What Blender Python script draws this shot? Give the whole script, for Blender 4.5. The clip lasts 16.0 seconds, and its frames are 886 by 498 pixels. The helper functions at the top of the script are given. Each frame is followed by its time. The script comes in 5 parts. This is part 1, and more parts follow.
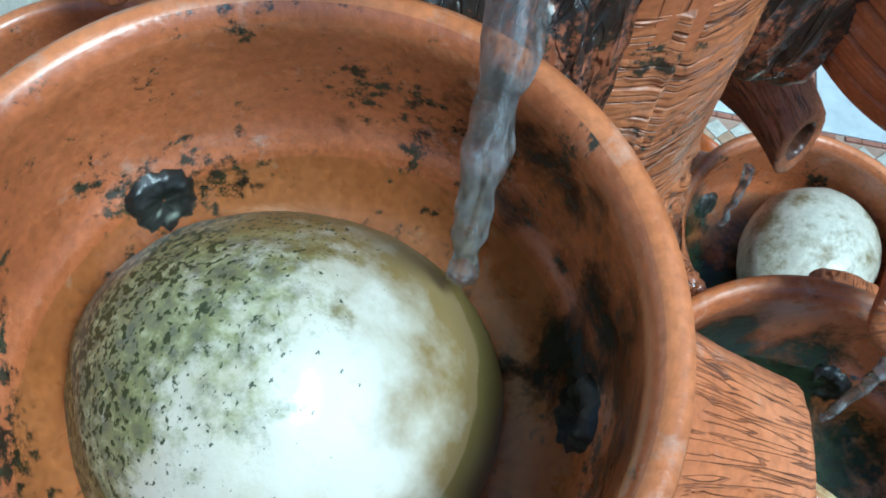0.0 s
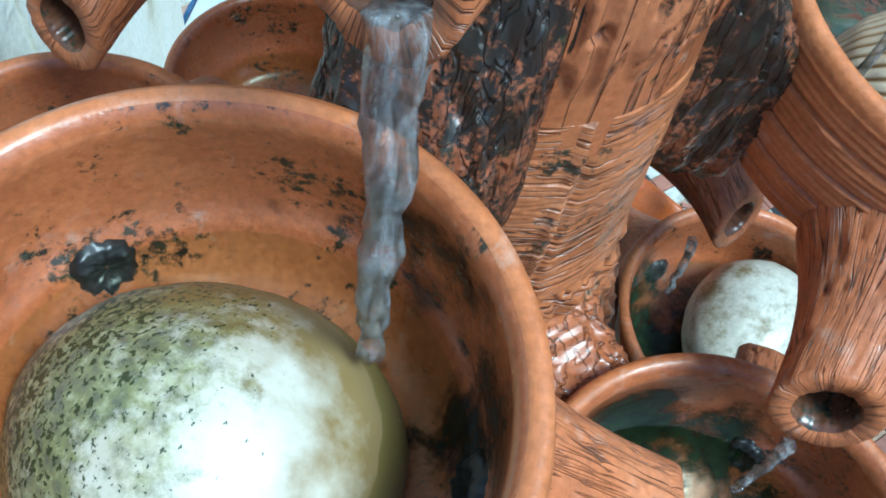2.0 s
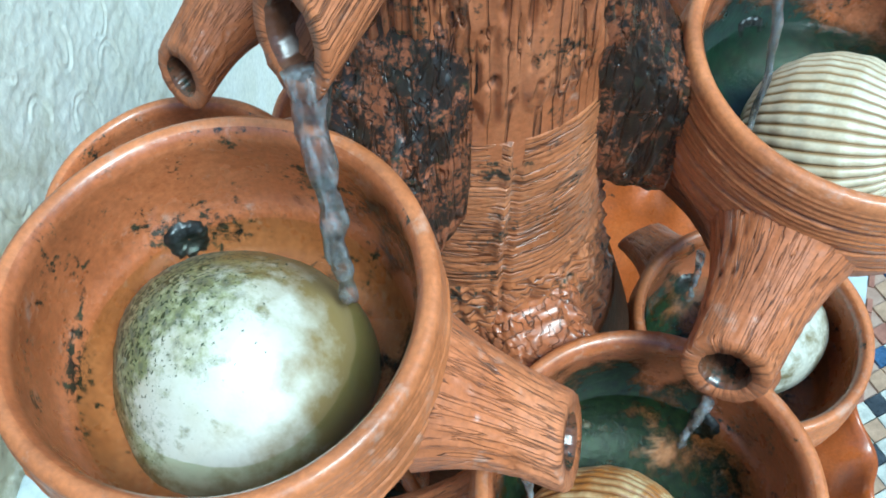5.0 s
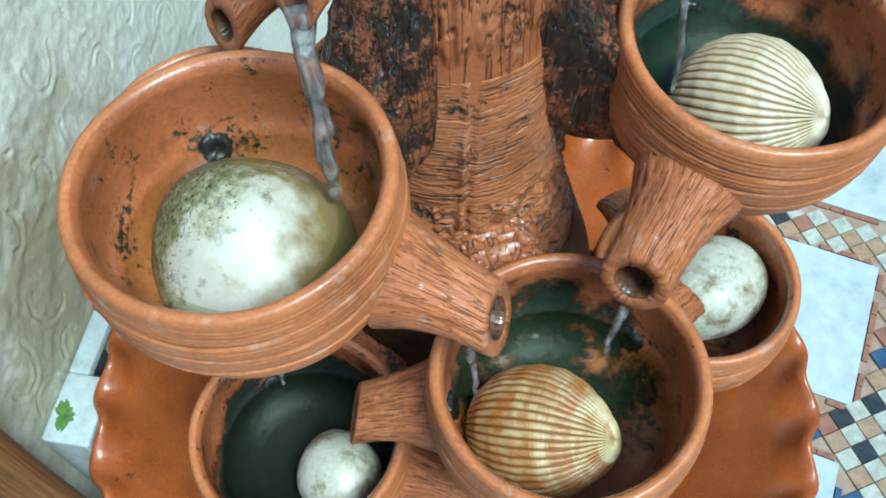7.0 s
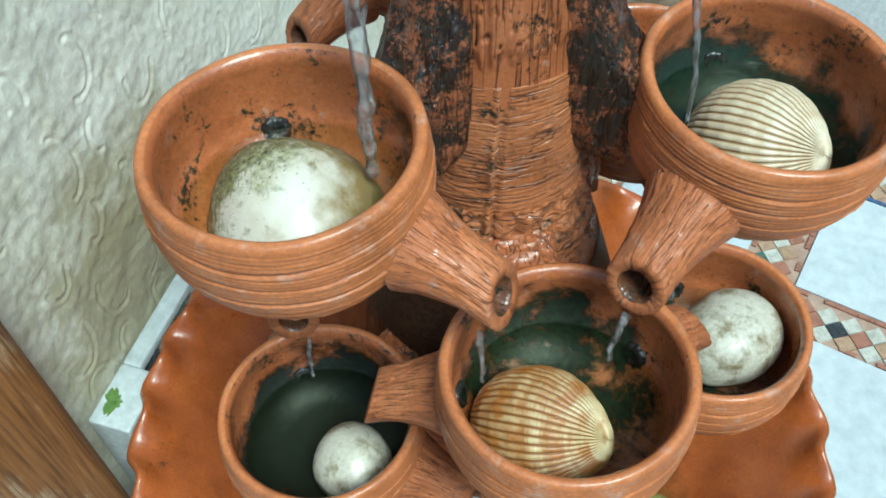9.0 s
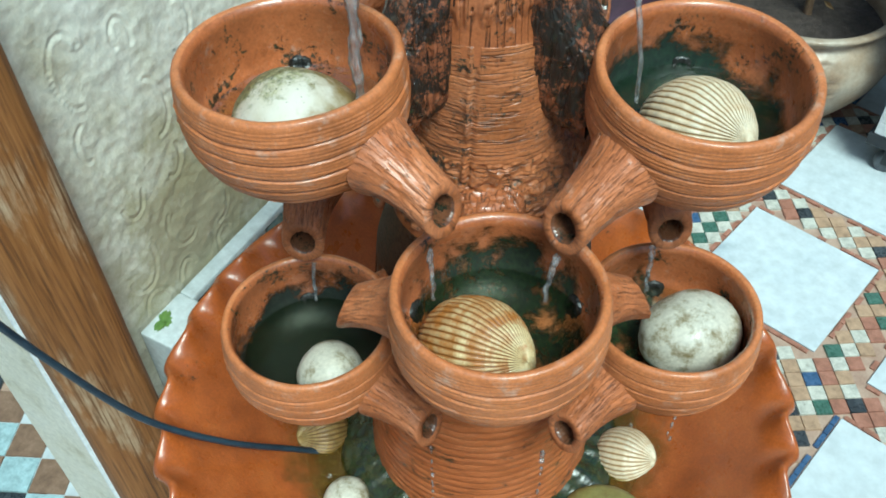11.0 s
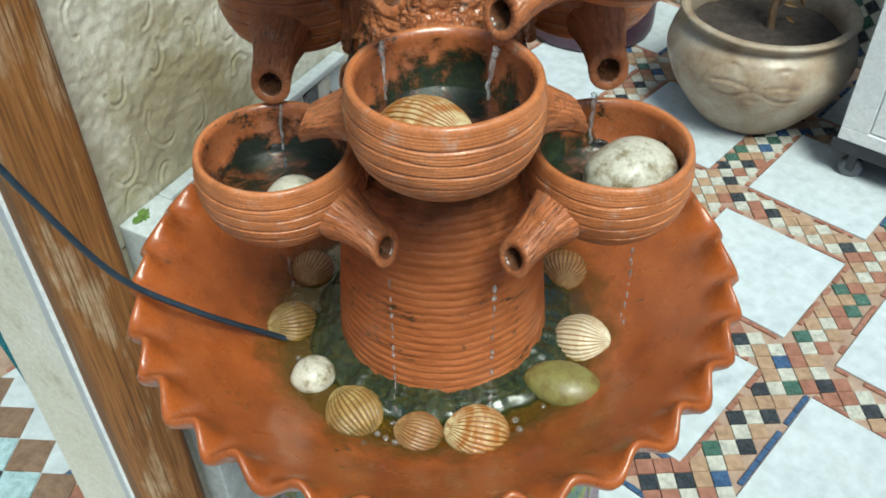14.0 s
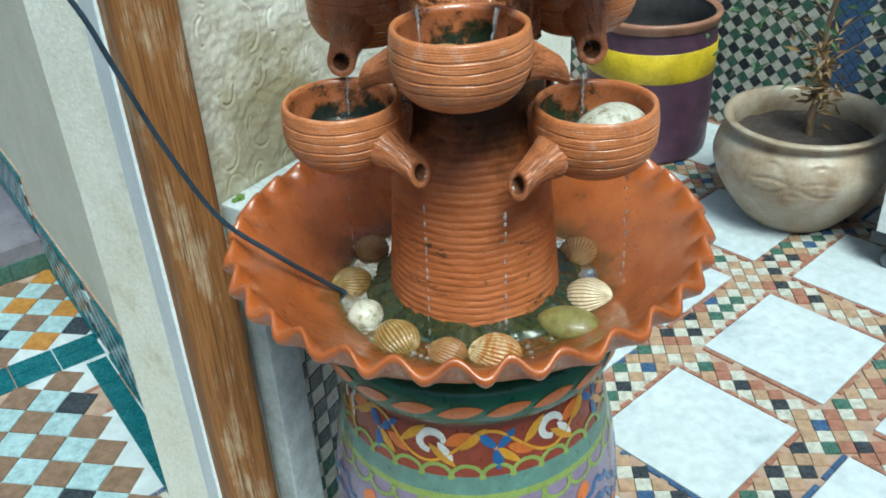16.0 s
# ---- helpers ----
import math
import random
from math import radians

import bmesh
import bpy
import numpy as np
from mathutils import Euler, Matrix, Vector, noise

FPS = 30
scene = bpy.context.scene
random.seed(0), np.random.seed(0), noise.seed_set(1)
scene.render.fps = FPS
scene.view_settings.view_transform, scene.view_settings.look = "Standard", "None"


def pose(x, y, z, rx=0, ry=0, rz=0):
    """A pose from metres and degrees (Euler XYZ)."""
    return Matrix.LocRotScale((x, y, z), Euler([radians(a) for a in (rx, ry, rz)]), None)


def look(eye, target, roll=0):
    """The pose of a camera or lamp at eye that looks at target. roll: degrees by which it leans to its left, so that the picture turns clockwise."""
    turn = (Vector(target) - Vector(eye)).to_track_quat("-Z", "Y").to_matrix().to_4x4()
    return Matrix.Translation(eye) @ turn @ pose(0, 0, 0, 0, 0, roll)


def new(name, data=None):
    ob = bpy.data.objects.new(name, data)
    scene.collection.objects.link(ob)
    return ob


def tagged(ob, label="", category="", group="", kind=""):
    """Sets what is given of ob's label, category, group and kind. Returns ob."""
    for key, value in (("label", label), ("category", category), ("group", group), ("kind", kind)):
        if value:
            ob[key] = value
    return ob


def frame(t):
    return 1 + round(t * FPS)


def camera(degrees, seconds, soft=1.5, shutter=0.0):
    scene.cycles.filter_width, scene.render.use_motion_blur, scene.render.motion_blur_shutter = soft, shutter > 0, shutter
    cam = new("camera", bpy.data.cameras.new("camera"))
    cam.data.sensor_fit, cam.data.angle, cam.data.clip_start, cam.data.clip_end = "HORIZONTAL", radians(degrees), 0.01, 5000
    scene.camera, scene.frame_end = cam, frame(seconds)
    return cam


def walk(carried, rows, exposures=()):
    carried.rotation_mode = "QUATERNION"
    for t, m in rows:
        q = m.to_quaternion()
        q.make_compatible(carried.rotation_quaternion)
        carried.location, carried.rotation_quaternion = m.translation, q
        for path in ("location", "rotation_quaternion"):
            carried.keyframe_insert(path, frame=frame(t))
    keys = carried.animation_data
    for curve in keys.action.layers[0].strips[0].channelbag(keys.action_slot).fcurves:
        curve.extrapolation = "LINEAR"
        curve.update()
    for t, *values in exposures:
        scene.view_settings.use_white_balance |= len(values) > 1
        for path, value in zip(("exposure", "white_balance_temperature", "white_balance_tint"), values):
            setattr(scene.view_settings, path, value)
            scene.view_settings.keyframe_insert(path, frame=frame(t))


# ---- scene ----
cam = camera(52.9, 16.0, soft=1.8)
PATH = [
    (0, (0.116, 0.044, 1.516), (0.117, 0.984, -0.249), 9.6),
    (0.5, (0.118, 0.048, 1.521), (0.153, 1.02, -0.227), 12.2),
    (1, (0.123, 0.048, 1.523), (0.19, 1.048, -0.208), 15.4),
    (1.5, (0.127, 0.048, 1.53), (0.173, 1.066, -0.191), 14.3),
    (2, (0.132, 0.048, 1.54), (0.138, 1.055, -0.187), 12.7),
    (2.5, (0.135, 0.044, 1.546), (0.121, 1.057, -0.179), 12.2),
    (3, (0.144, 0.035, 1.562), (0.06, 1.043, -0.163), 9.2),
    (3.2, (0.148, 0.033, 1.566), (0.038, 1.046, -0.155), 8.1),
    (5.3, (0.206, -0.023, 1.631), (-0.15, 0.993, -0.054), -2.7),
    (5.5, (0.208, -0.038, 1.642), (-0.135, 1.013, -0.025), -1.6),
    (6, (0.23, -0.032, 1.653), (-0.17, 0.915, -0.062), -3.8),
    (6.5, (0.234, -0.063, 1.664), (-0.133, 0.96, -0.015), -0.8),
    (7, (0.259, -0.065, 1.673), (-0.161, 0.896, -0.03), -2.4),
    (7.5, (0.273, -0.082, 1.673), (-0.148, 0.884, -0.026), -1.4),
    (8, (0.281, -0.093, 1.677), (-0.173, 0.906, 0.005), -1.2),
    (8.2, (0.282, -0.109, 1.674), (-0.208, 0.964, 0.059), -1.6),
    (10.3, (0.412, -0.135, 1.688), (-0.404, 0.834, 0.14), -0.0),
    (10.5, (0.427, -0.143, 1.687), (-0.408, 0.831, 0.153), -0.8),
    (11, (0.465, -0.172, 1.691), (-0.455, 0.837, 0.229), -1.5),
    (11.5, (0.502, -0.203, 1.697), (-0.447, 0.829, 0.27), -4.1),
    (12, (0.542, -0.23, 1.684), (-0.419, 0.842, 0.296), -2.9),
    (12.5, (0.566, -0.259, 1.667), (-0.394, 0.827, 0.289), -1.6),
    (13, (0.591, -0.279, 1.653), (-0.354, 0.84, 0.291), -0.5),
    (13.5, (0.599, -0.286, 1.615), (-0.37, 0.809, 0.251), -1.6),
    (14, (0.601, -0.288, 1.588), (-0.374, 0.824, 0.242), -0.8),
    (14.5, (0.591, -0.317, 1.572), (-0.346, 0.88, 0.273), 1.3),
    (15, (0.62, -0.37, 1.519), (-0.377, 0.93, 0.372), -0.3),
    (15.5, (0.695, -0.432, 1.519), (-0.415, 0.809, 0.412), -2.8),
    (16, (0.865, -0.488, 1.533), (-0.387, 0.665, 0.484), -3.2),
]
EXPO = [(0.0, 0.62, 4880, -12.5), (3.0, 0.90, 4800, -12.5), (6.0, 0.78, 4950, -17.0), (8.2, 0.56, 5500, -13.5), (10.5, 0.57, 5650, -15.0), (12.0, 0.63, 5700, -15.5), (13.0, 0.58, 5900, -11.0), (14.0, 0.56, 6300, -6.5), (15.0, 0.60, 6100, -8.0), (16.0, 0.64, 5850, -11.5)]
walk(cam, [(t, look(eye, target, roll)) for t, eye, target, roll in PATH], EXPO)

# ---------------------------------------------------------------- world, sun
AX, AY = 0.138, 0.238          # axis of the fountain
WATER = 0.845                  # water in the basin

world = bpy.data.worlds.new("sky")
scene.world = world
world.use_nodes = True
wn = world.node_tree
sky = wn.nodes.new("ShaderNodeTexSky")
sky.sky_type, sky.sun_disc = "NISHITA", False
sky.sun_elevation, sky.sun_rotation = radians(59), radians(117)
wn.links.new(sky.outputs[0], wn.nodes["Background"].inputs[0])
wn.nodes["Background"].inputs[1].default_value = 0.11
sun = new("sun", bpy.data.lights.new("sun", "SUN"))
sun.data.energy, sun.data.angle, sun.data.color = 2.9, radians(24), (1.0, 0.98, 0.94)
sun.matrix_world = look((2.35, -0.9, 5.2), (0.1, 0.25, 1.0))


# ---------------------------------------------------------------- materials
def nodes(name):
    m = bpy.data.materials.new(name)
    m.use_nodes = True
    return m, m.node_tree.nodes, m.node_tree.links, m.node_tree.nodes["Principled BSDF"]


def ramp(nt, ln, src, stops):
    r = nt.new("ShaderNodeValToRGB")
    while len(r.color_ramp.elements) < len(stops):
        r.color_ramp.elements.new(0.5)
    for e, (p, c) in zip(r.color_ramp.elements, stops):
        e.position, e.color = p, (*c, 1) if len(c) == 3 else c
    ln.new(src, r.inputs[0])
    return r.outputs[0]


def noise_tex(nt, ln, co, scale, detail=5, rough=0.6, dist=0.0):
    n = nt.new("ShaderNodeTexNoise")
    n.inputs["Scale"].default_value, n.inputs["Detail"].default_value = scale, detail
    n.inputs["Roughness"].default_value, n.inputs["Distortion"].default_value = rough, dist
    ln.new(co, n.inputs["Vector"])
    return n.outputs["Fac"]


def mix(nt, ln, fac, a, b, mode="MIX"):
    n = nt.new("ShaderNodeMix")
    n.data_type, n.blend_type = "RGBA", mode
    for sock, v in ((n.inputs[0], fac), (n.inputs[6], a), (n.inputs[7], b)):
        if isinstance(v, (int, float)):
            sock.default_value = v
        elif isinstance(v, tuple):
            sock.default_value = (*v, 1)
        else:
            ln.new(v, sock)
    return n.outputs[2]


def bump(nt, ln, p, h, strength, dist):
    b = nt.new("ShaderNodeBump")
    b.inputs["Strength"].default_value, b.inputs["Distance"].default_value = strength, dist
    ln.new(h, b.inputs["Height"])
    if p.inputs["Normal"].is_linked:
        ln.new(p.inputs["Normal"].links[0].from_socket, b.inputs["Normal"])
    ln.new(b.outputs[0], p.inputs["Normal"])


def place(nt):
    return nt.new("ShaderNodeNewGeometry").outputs["Position"]


def own(nt):
    return nt.new("ShaderNodeTexCoord").outputs["Object"]


def stretched(nt, ln, co, s):
    m = nt.new("ShaderNodeMapping")
    m.inputs["Scale"].default_value = s
    ln.new(co, m.inputs["Vector"])
    return m.outputs[0]


def clay(name, base, rough=0.45, moss=0.0, wet=0.3, lime=0.0, moss_scale=28.0, green=(0.022, 0.034, 0.020), lay=None, score=None, local=False, crease_shade=0.0, fibre=2):
    """Fired clay: blotchy orange-red, fine grain, dark algae patches and pale lime."""
    m, nt, ln, p = nodes(name)
    co = place(nt)
    if lay:
        co = stretched(nt, ln, co, lay)
    d = tuple(c * 0.62 for c in base)
    l = (min(base[0] * 1.25, 0.8), base[1] * 1.45, base[2] * 1.7)
    c = ramp(nt, ln, noise_tex(nt, ln, co, 22, 6, 0.65), [(0.25, d), (0.5, base), (0.8, l)])
    g = ramp(nt, ln, noise_tex(nt, ln, co, 420, 3), [(0.3, (0.78, 0.78, 0.78)), (0.7, (1.12, 1.12, 1.12))])
    c = mix(nt, ln, 1.0, c, g, "MULTIPLY")
    if lime:
        f = ramp(nt, ln, noise_tex(nt, ln, co, 60, 6, 0.7), [(0.62 - lime * 0.2, (0, 0, 0)), (0.8, (0.7, 0.7, 0.7))])
        c = mix(nt, ln, f, c, (0.55, 0.46, 0.38))
    rr = rough
    if moss:
        big = noise_tex(nt, ln, co, moss_scale, 7, 0.72, 0.4)
        grain = nt.new("ShaderNodeMath")
        grain.operation = "MULTIPLY_ADD"
        ln.new(noise_tex(nt, ln, co, moss_scale * 9, 4, 0.7), grain.inputs[0])
        grain.inputs[1].default_value = 0.55
        ln.new(big, grain.inputs[2])
        f = ramp(nt, ln, grain.outputs[0], [(0.95 - moss * 0.28, (0, 0, 0)), (1.01 - moss * 0.25, (0.95,) * 3)])
        mc = ramp(nt, ln, noise_tex(nt, ln, co, 160, 4), [(0.3, (0.008, 0.009, 0.009)), (0.62, green), (0.8, (0.05, 0.075, 0.03))])
        c = mix(nt, ln, f, c, mc)
    ln.new(c, p.inputs["Base Color"])
    r = ramp(nt, ln, noise_tex(nt, ln, co, 35, 4), [(0.35, (rr * 0.55,) * 3), (0.7, (min(rr * 1.25, 1),) * 3)])
    ln.new(r, p.inputs["Roughness"])
    p.inputs["Coat Weight"].default_value = wet
    p.inputs["Coat Roughness"].default_value = 0.14
    bump(nt, ln, p, noise_tex(nt, ln, co, 380, 5), 0.35, 0.0008)
    bump(nt, ln, p, noise_tex(nt, ln, co, 70, 4), 0.25, 0.002)
    if score:
        src = place(nt)
        if local:
            at = nt.new("ShaderNodeAttribute")
            at.attribute_name = "flow"
            src = at.outputs["Vector"]
        sc = noise_tex(nt, ln, stretched(nt, ln, src, score), 1.0, fibre, 0.5, 0.0)
        line = ramp(nt, ln, sc, [(0.445, (0, 0, 0)), (0.475, (1, 1, 1)), (0.495, (1, 1, 1)), (0.525, (0, 0, 0))])
        gaps = ramp(nt, ln, noise_tex(nt, ln, co, 90, 4), [(0.40, (0.08,) * 3), (0.62, (0.75,) * 3)])
        fac = mix(nt, ln, 1.0, line, gaps, "MULTIPLY")
        was = p.inputs["Base Color"].links[0].from_socket
        ln.new(mix(nt, ln, fac, was, (0.035, 0.020, 0.014)), p.inputs["Base Color"])
        inv = nt.new("ShaderNodeInvert")
        ln.new(line, inv.inputs["Color"])
        bump(nt, ln, p, inv.outputs[0], 0.8, 0.0012)
    # concave creases darkened by pointiness: groove shade put into the colour
    if crease_shade:
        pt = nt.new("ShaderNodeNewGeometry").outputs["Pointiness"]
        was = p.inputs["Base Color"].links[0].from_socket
        ln.new(mix(nt, ln, ramp(nt, ln, pt, [(0.40, (crease_shade,) * 3), (0.485, (0, 0, 0))]), was, (0.040, 0.022, 0.014)), p.inputs["Base Color"])
    return m


CLAY = (0.51, 0.170, 0.056)
M_BOWL = clay("bowl_clay", CLAY, 0.55, 0.0, 0.28, 0.30, crease_shade=0.9)
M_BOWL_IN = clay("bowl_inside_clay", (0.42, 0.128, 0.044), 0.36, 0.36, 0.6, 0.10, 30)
M_SPOUT = clay("spout_clay", (0.48, 0.155, 0.054), 0.60, 0.0, 0.12, 0.12, 60, score=(13, 13, 2.2), local=True, crease_shade=0.25, fibre=1)
M_BARK = clay("bark_clay", (0.42, 0.134, 0.048), 0.48, 0.42, 0.32, 0.05, 30, score=(190, 190, 9), crease_shade=0.7, fibre=1)
M_TRUNK = clay("trunk_clay", (0.45, 0.155, 0.056), 0.46, 0.42, 0.36, 0.05, 36, score=(11, 11, 260), crease_shade=0.6, fibre=1)
M_BRACKET = clay("bracket_clay", (0.30, 0.098, 0.042), 0.44, 0.92, 0.30, 0.0, 55, (0.010, 0.015, 0.012), score=(170, 170, 12), crease_shade=0.9)
M_CONE = clay("cone_clay", (0.42, 0.130, 0.042), 0.50, 0.22, 0.22, 0.0, 12, lay=(1, 1, 2.6), crease_shade=0.9)
M_BASIN = clay("basin_clay", (0.37, 0.090, 0.018), 0.42, 0.04, 0.38, 0.0, 14)
M_ALGAE = clay("wet_algae", (0.050, 0.050, 0.014), 0.35, 0.95, 0.4, 0.0, 60, (0.020, 0.036, 0.012))
# near-black colour gives the closed outlet lumps the shade of a hole
M_HOLE = clay("outlet_hole_shade", (0.010, 0.010, 0.008), 0.55, 0.0, 0.25, 0.0)
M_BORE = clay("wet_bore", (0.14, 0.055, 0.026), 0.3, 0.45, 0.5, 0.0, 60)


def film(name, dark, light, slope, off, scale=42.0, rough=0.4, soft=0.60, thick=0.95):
    """A ragged film of algae, silt or stain with painted shade: solid where a rough field, tilted by slope, is high;
    clear elsewhere.
    """
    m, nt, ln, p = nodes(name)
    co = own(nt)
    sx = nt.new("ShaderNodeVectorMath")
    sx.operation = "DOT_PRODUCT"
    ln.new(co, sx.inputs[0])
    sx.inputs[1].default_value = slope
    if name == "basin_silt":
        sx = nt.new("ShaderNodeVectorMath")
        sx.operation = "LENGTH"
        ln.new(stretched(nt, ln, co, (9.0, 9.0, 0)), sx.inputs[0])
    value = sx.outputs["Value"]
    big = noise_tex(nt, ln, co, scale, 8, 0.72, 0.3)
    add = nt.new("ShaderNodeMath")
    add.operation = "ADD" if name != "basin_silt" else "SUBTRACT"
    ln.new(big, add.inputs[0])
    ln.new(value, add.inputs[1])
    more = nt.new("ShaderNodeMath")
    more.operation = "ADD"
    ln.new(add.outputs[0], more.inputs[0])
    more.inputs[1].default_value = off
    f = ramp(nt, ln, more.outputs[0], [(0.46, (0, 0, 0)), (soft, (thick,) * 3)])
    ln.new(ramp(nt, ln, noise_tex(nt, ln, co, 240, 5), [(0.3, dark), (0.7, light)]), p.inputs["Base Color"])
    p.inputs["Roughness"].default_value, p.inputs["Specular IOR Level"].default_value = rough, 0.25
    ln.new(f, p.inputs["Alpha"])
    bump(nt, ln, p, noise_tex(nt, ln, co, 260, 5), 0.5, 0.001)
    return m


def plain(name, stops, scale=30, rough=0.5, fine=300, bumps=0.2, depth=0.001, metal=0.0, coat=0.0, stretch=None, local=False):
    m, nt, ln, p = nodes(name)
    co = own(nt) if local else place(nt)
    if stretch:
        co = stretched(nt, ln, co, stretch)
    c = ramp(nt, ln, noise_tex(nt, ln, co, scale, 7, 0.62), stops)
    c = mix(nt, ln, 1.0, c, ramp(nt, ln, noise_tex(nt, ln, co, fine, 4), [(0.3, (0.85,) * 3), (0.7, (1.08,) * 3)]), "MULTIPLY")
    ln.new(c, p.inputs["Base Color"])
    p.inputs["Metallic"].default_value, p.inputs["Coat Weight"].default_value = metal, coat
    r = ramp(nt, ln, noise_tex(nt, ln, co, scale * 2.3, 4), [(0.3, (rough * 0.7,) * 3), (0.7, (min(rough * 1.2, 1),) * 3)])
    ln.new(r, p.inputs["Roughness"])
    bump(nt, ln, p, noise_tex(nt, ln, co, fine, 5), bumps, depth)
    return m


def water_mat(name, tint, waves, dist, ior=1.33):
    m, nt, ln, p = nodes(name)
    nt.remove(p)
    co = place(nt)
    t = nt.new("ShaderNodeBsdfTransparent")
    t.inputs[0].default_value = (*tint, 1)
    g = nt.new("ShaderNodeBsdfGlossy")
    g.inputs["Roughness"].default_value = 0.03
    f = nt.new("ShaderNodeFresnel")
    f.inputs[0].default_value = ior
    b = nt.new("ShaderNodeBump")
    b.inputs["Strength"].default_value, b.inputs["Distance"].default_value = 0.6, dist
    ln.new(noise_tex(nt, ln, co, waves, 4, 0.55, 0.5), b.inputs["Height"])
    ln.new(b.outputs[0], g.inputs["Normal"])
    ln.new(b.outputs[0], f.inputs["Normal"])
    x = nt.new("ShaderNodeMixShader")
    ln.new(f.outputs[0], x.inputs[0])
    ln.new(t.outputs[0], x.inputs[1])
    ln.new(g.outputs[0], x.inputs[2])
    ln.new(x.outputs[0], nt["Material Output"].inputs[0])
    return m


M_WATER = water_mat("still_water", (0.88, 0.85, 0.66), 60, 0.002, 1.24)
M_CUPWATER = water_mat("cup_water", (0.86, 0.90, 0.80), 80, 0.0016, 1.22)


def stream_mat():
    """Fast broken water: mostly clear, with bright ropes of air."""
    m, nt, ln, p = nodes("falling_water")
    nt.remove(p)
    co = stretched(nt, ln, place(nt), (1, 1, 0.16))
    n = noise_tex(nt, ln, co, 420, 5, 0.65, 0.4)
    b = nt.new("ShaderNodeBump")
    b.inputs["Strength"].default_value, b.inputs["Distance"].default_value = 0.7, 0.002
    ln.new(n, b.inputs["Height"])
    t, g, d = nt.new("ShaderNodeBsdfTransparent"), nt.new("ShaderNodeBsdfGlossy"), nt.new("ShaderNodeBsdfDiffuse")
    t.inputs[0].default_value, d.inputs[0].default_value = (0.96, 0.97, 0.98, 1), (0.92, 0.94, 0.95, 1)
    g.inputs["Roughness"].default_value = 0.08
    f = nt.new("ShaderNodeFresnel")
    f.inputs[0].default_value = 1.30
    for x in (g, d, f):
        ln.new(b.outputs[0], x.inputs["Normal"])
    a, c = nt.new("ShaderNodeMixShader"), nt.new("ShaderNodeMixShader")
    ln.new(ramp(nt, ln, n, [(0.42, (0.04,) * 3), (0.72, (0.40,) * 3)]), a.inputs[0])
    ln.new(t.outputs[0], a.inputs[1])
    ln.new(d.outputs[0], a.inputs[2])
    ln.new(f.outputs[0], c.inputs[0])
    ln.new(a.outputs[0], c.inputs[1])
    ln.new(g.outputs[0], c.inputs[2])
    ln.new(c.outputs[0], nt["Material Output"].inputs[0])
    return m


M_STREAM = stream_mat()


# ---------------------------------------------------------------- mesh helpers
def mesh_of(name, verts, faces, mats, index=None, smooth=True):
    me = bpy.data.meshes.new(name)
    me.from_pydata([tuple(map(float, v)) for v in verts], [], faces)
    for m in mats:
        me.materials.append(m)
    if index is not None:
        me.polygons.foreach_set("material_index", index)
    me.polygons.foreach_set("use_smooth", [smooth] * len(faces))
    me.update()
    return me


def grid(P, close_u=True, close_v=False):
    """Vertices and quads of a grid of points P[v][u]."""
    P = np.asarray(P, float)
    nv, nu = P.shape[:2]
    faces = []
    for v in range(nv if close_v else nv - 1):
        for u in range(nu if close_u else nu - 1):
            a, b = v * nu + u, v * nu + (u + 1) % nu
            c, d = ((v + 1) % nv) * nu + (u + 1) % nu, ((v + 1) % nv) * nu + u
            faces.append((a, b, c, d))
    return P.reshape(-1, 3), faces


def part(name, me, parent, label="", m=None, kind=""):
    ob = new(name, me)
    ob.parent = parent
    if m is not None:
        ob.matrix_basis = m
    if label:
        ob["label"] = label
    if kind:
        ob["kind"] = kind
    return ob


def thing(name, m, label, category, group="", kind="", data=None):
    ob = new(name, data)
    ob.matrix_basis = m
    return tagged(ob, label, category, group, kind)


def fine(profile, step):
    """A profile [(r, z)] smoothed by a spline and cut into short steps."""
    p = np.array(profile, float)
    t = np.r_[0, np.cumsum(np.linalg.norm(np.diff(p, axis=0), axis=1))]
    n = max(int(t[-1] / step), 8)
    s = np.linspace(0, t[-1], n)
    k = np.gradient(p, t, axis=0)
    out = []
    for x in s:
        i = min(np.searchsorted(t, x, side="right") - 1, len(t) - 2)
        h = t[i + 1] - t[i]
        w = (x - t[i]) / h
        out.append((2 * w**3 - 3 * w**2 + 1) * p[i] + (w**3 - 2 * w**2 + w) * h * k[i] * 0.8 + (3 * w**2 - 2 * w**3) * p[i + 1] + (w**3 - w**2) * h * k[i + 1] * 0.8)
    return np.array(out)


def lathe(prof, segs, shift=None):
    th = np.linspace(0, 2 * math.pi, segs, endpoint=False)
    P = np.zeros((len(prof), segs, 3))
    for i, (r, z) in enumerate(prof):
        for j, a in enumerate(th):
            dr, dz = shift(a, r, z, i) if shift else (0, 0)
            P[i, j] = ((r + dr) * math.cos(a), (r + dr) * math.sin(a), z + dz)
    return grid(P)


def nz(x, y, z=0.0):
    return noise.noise(Vector((x, y, z)))


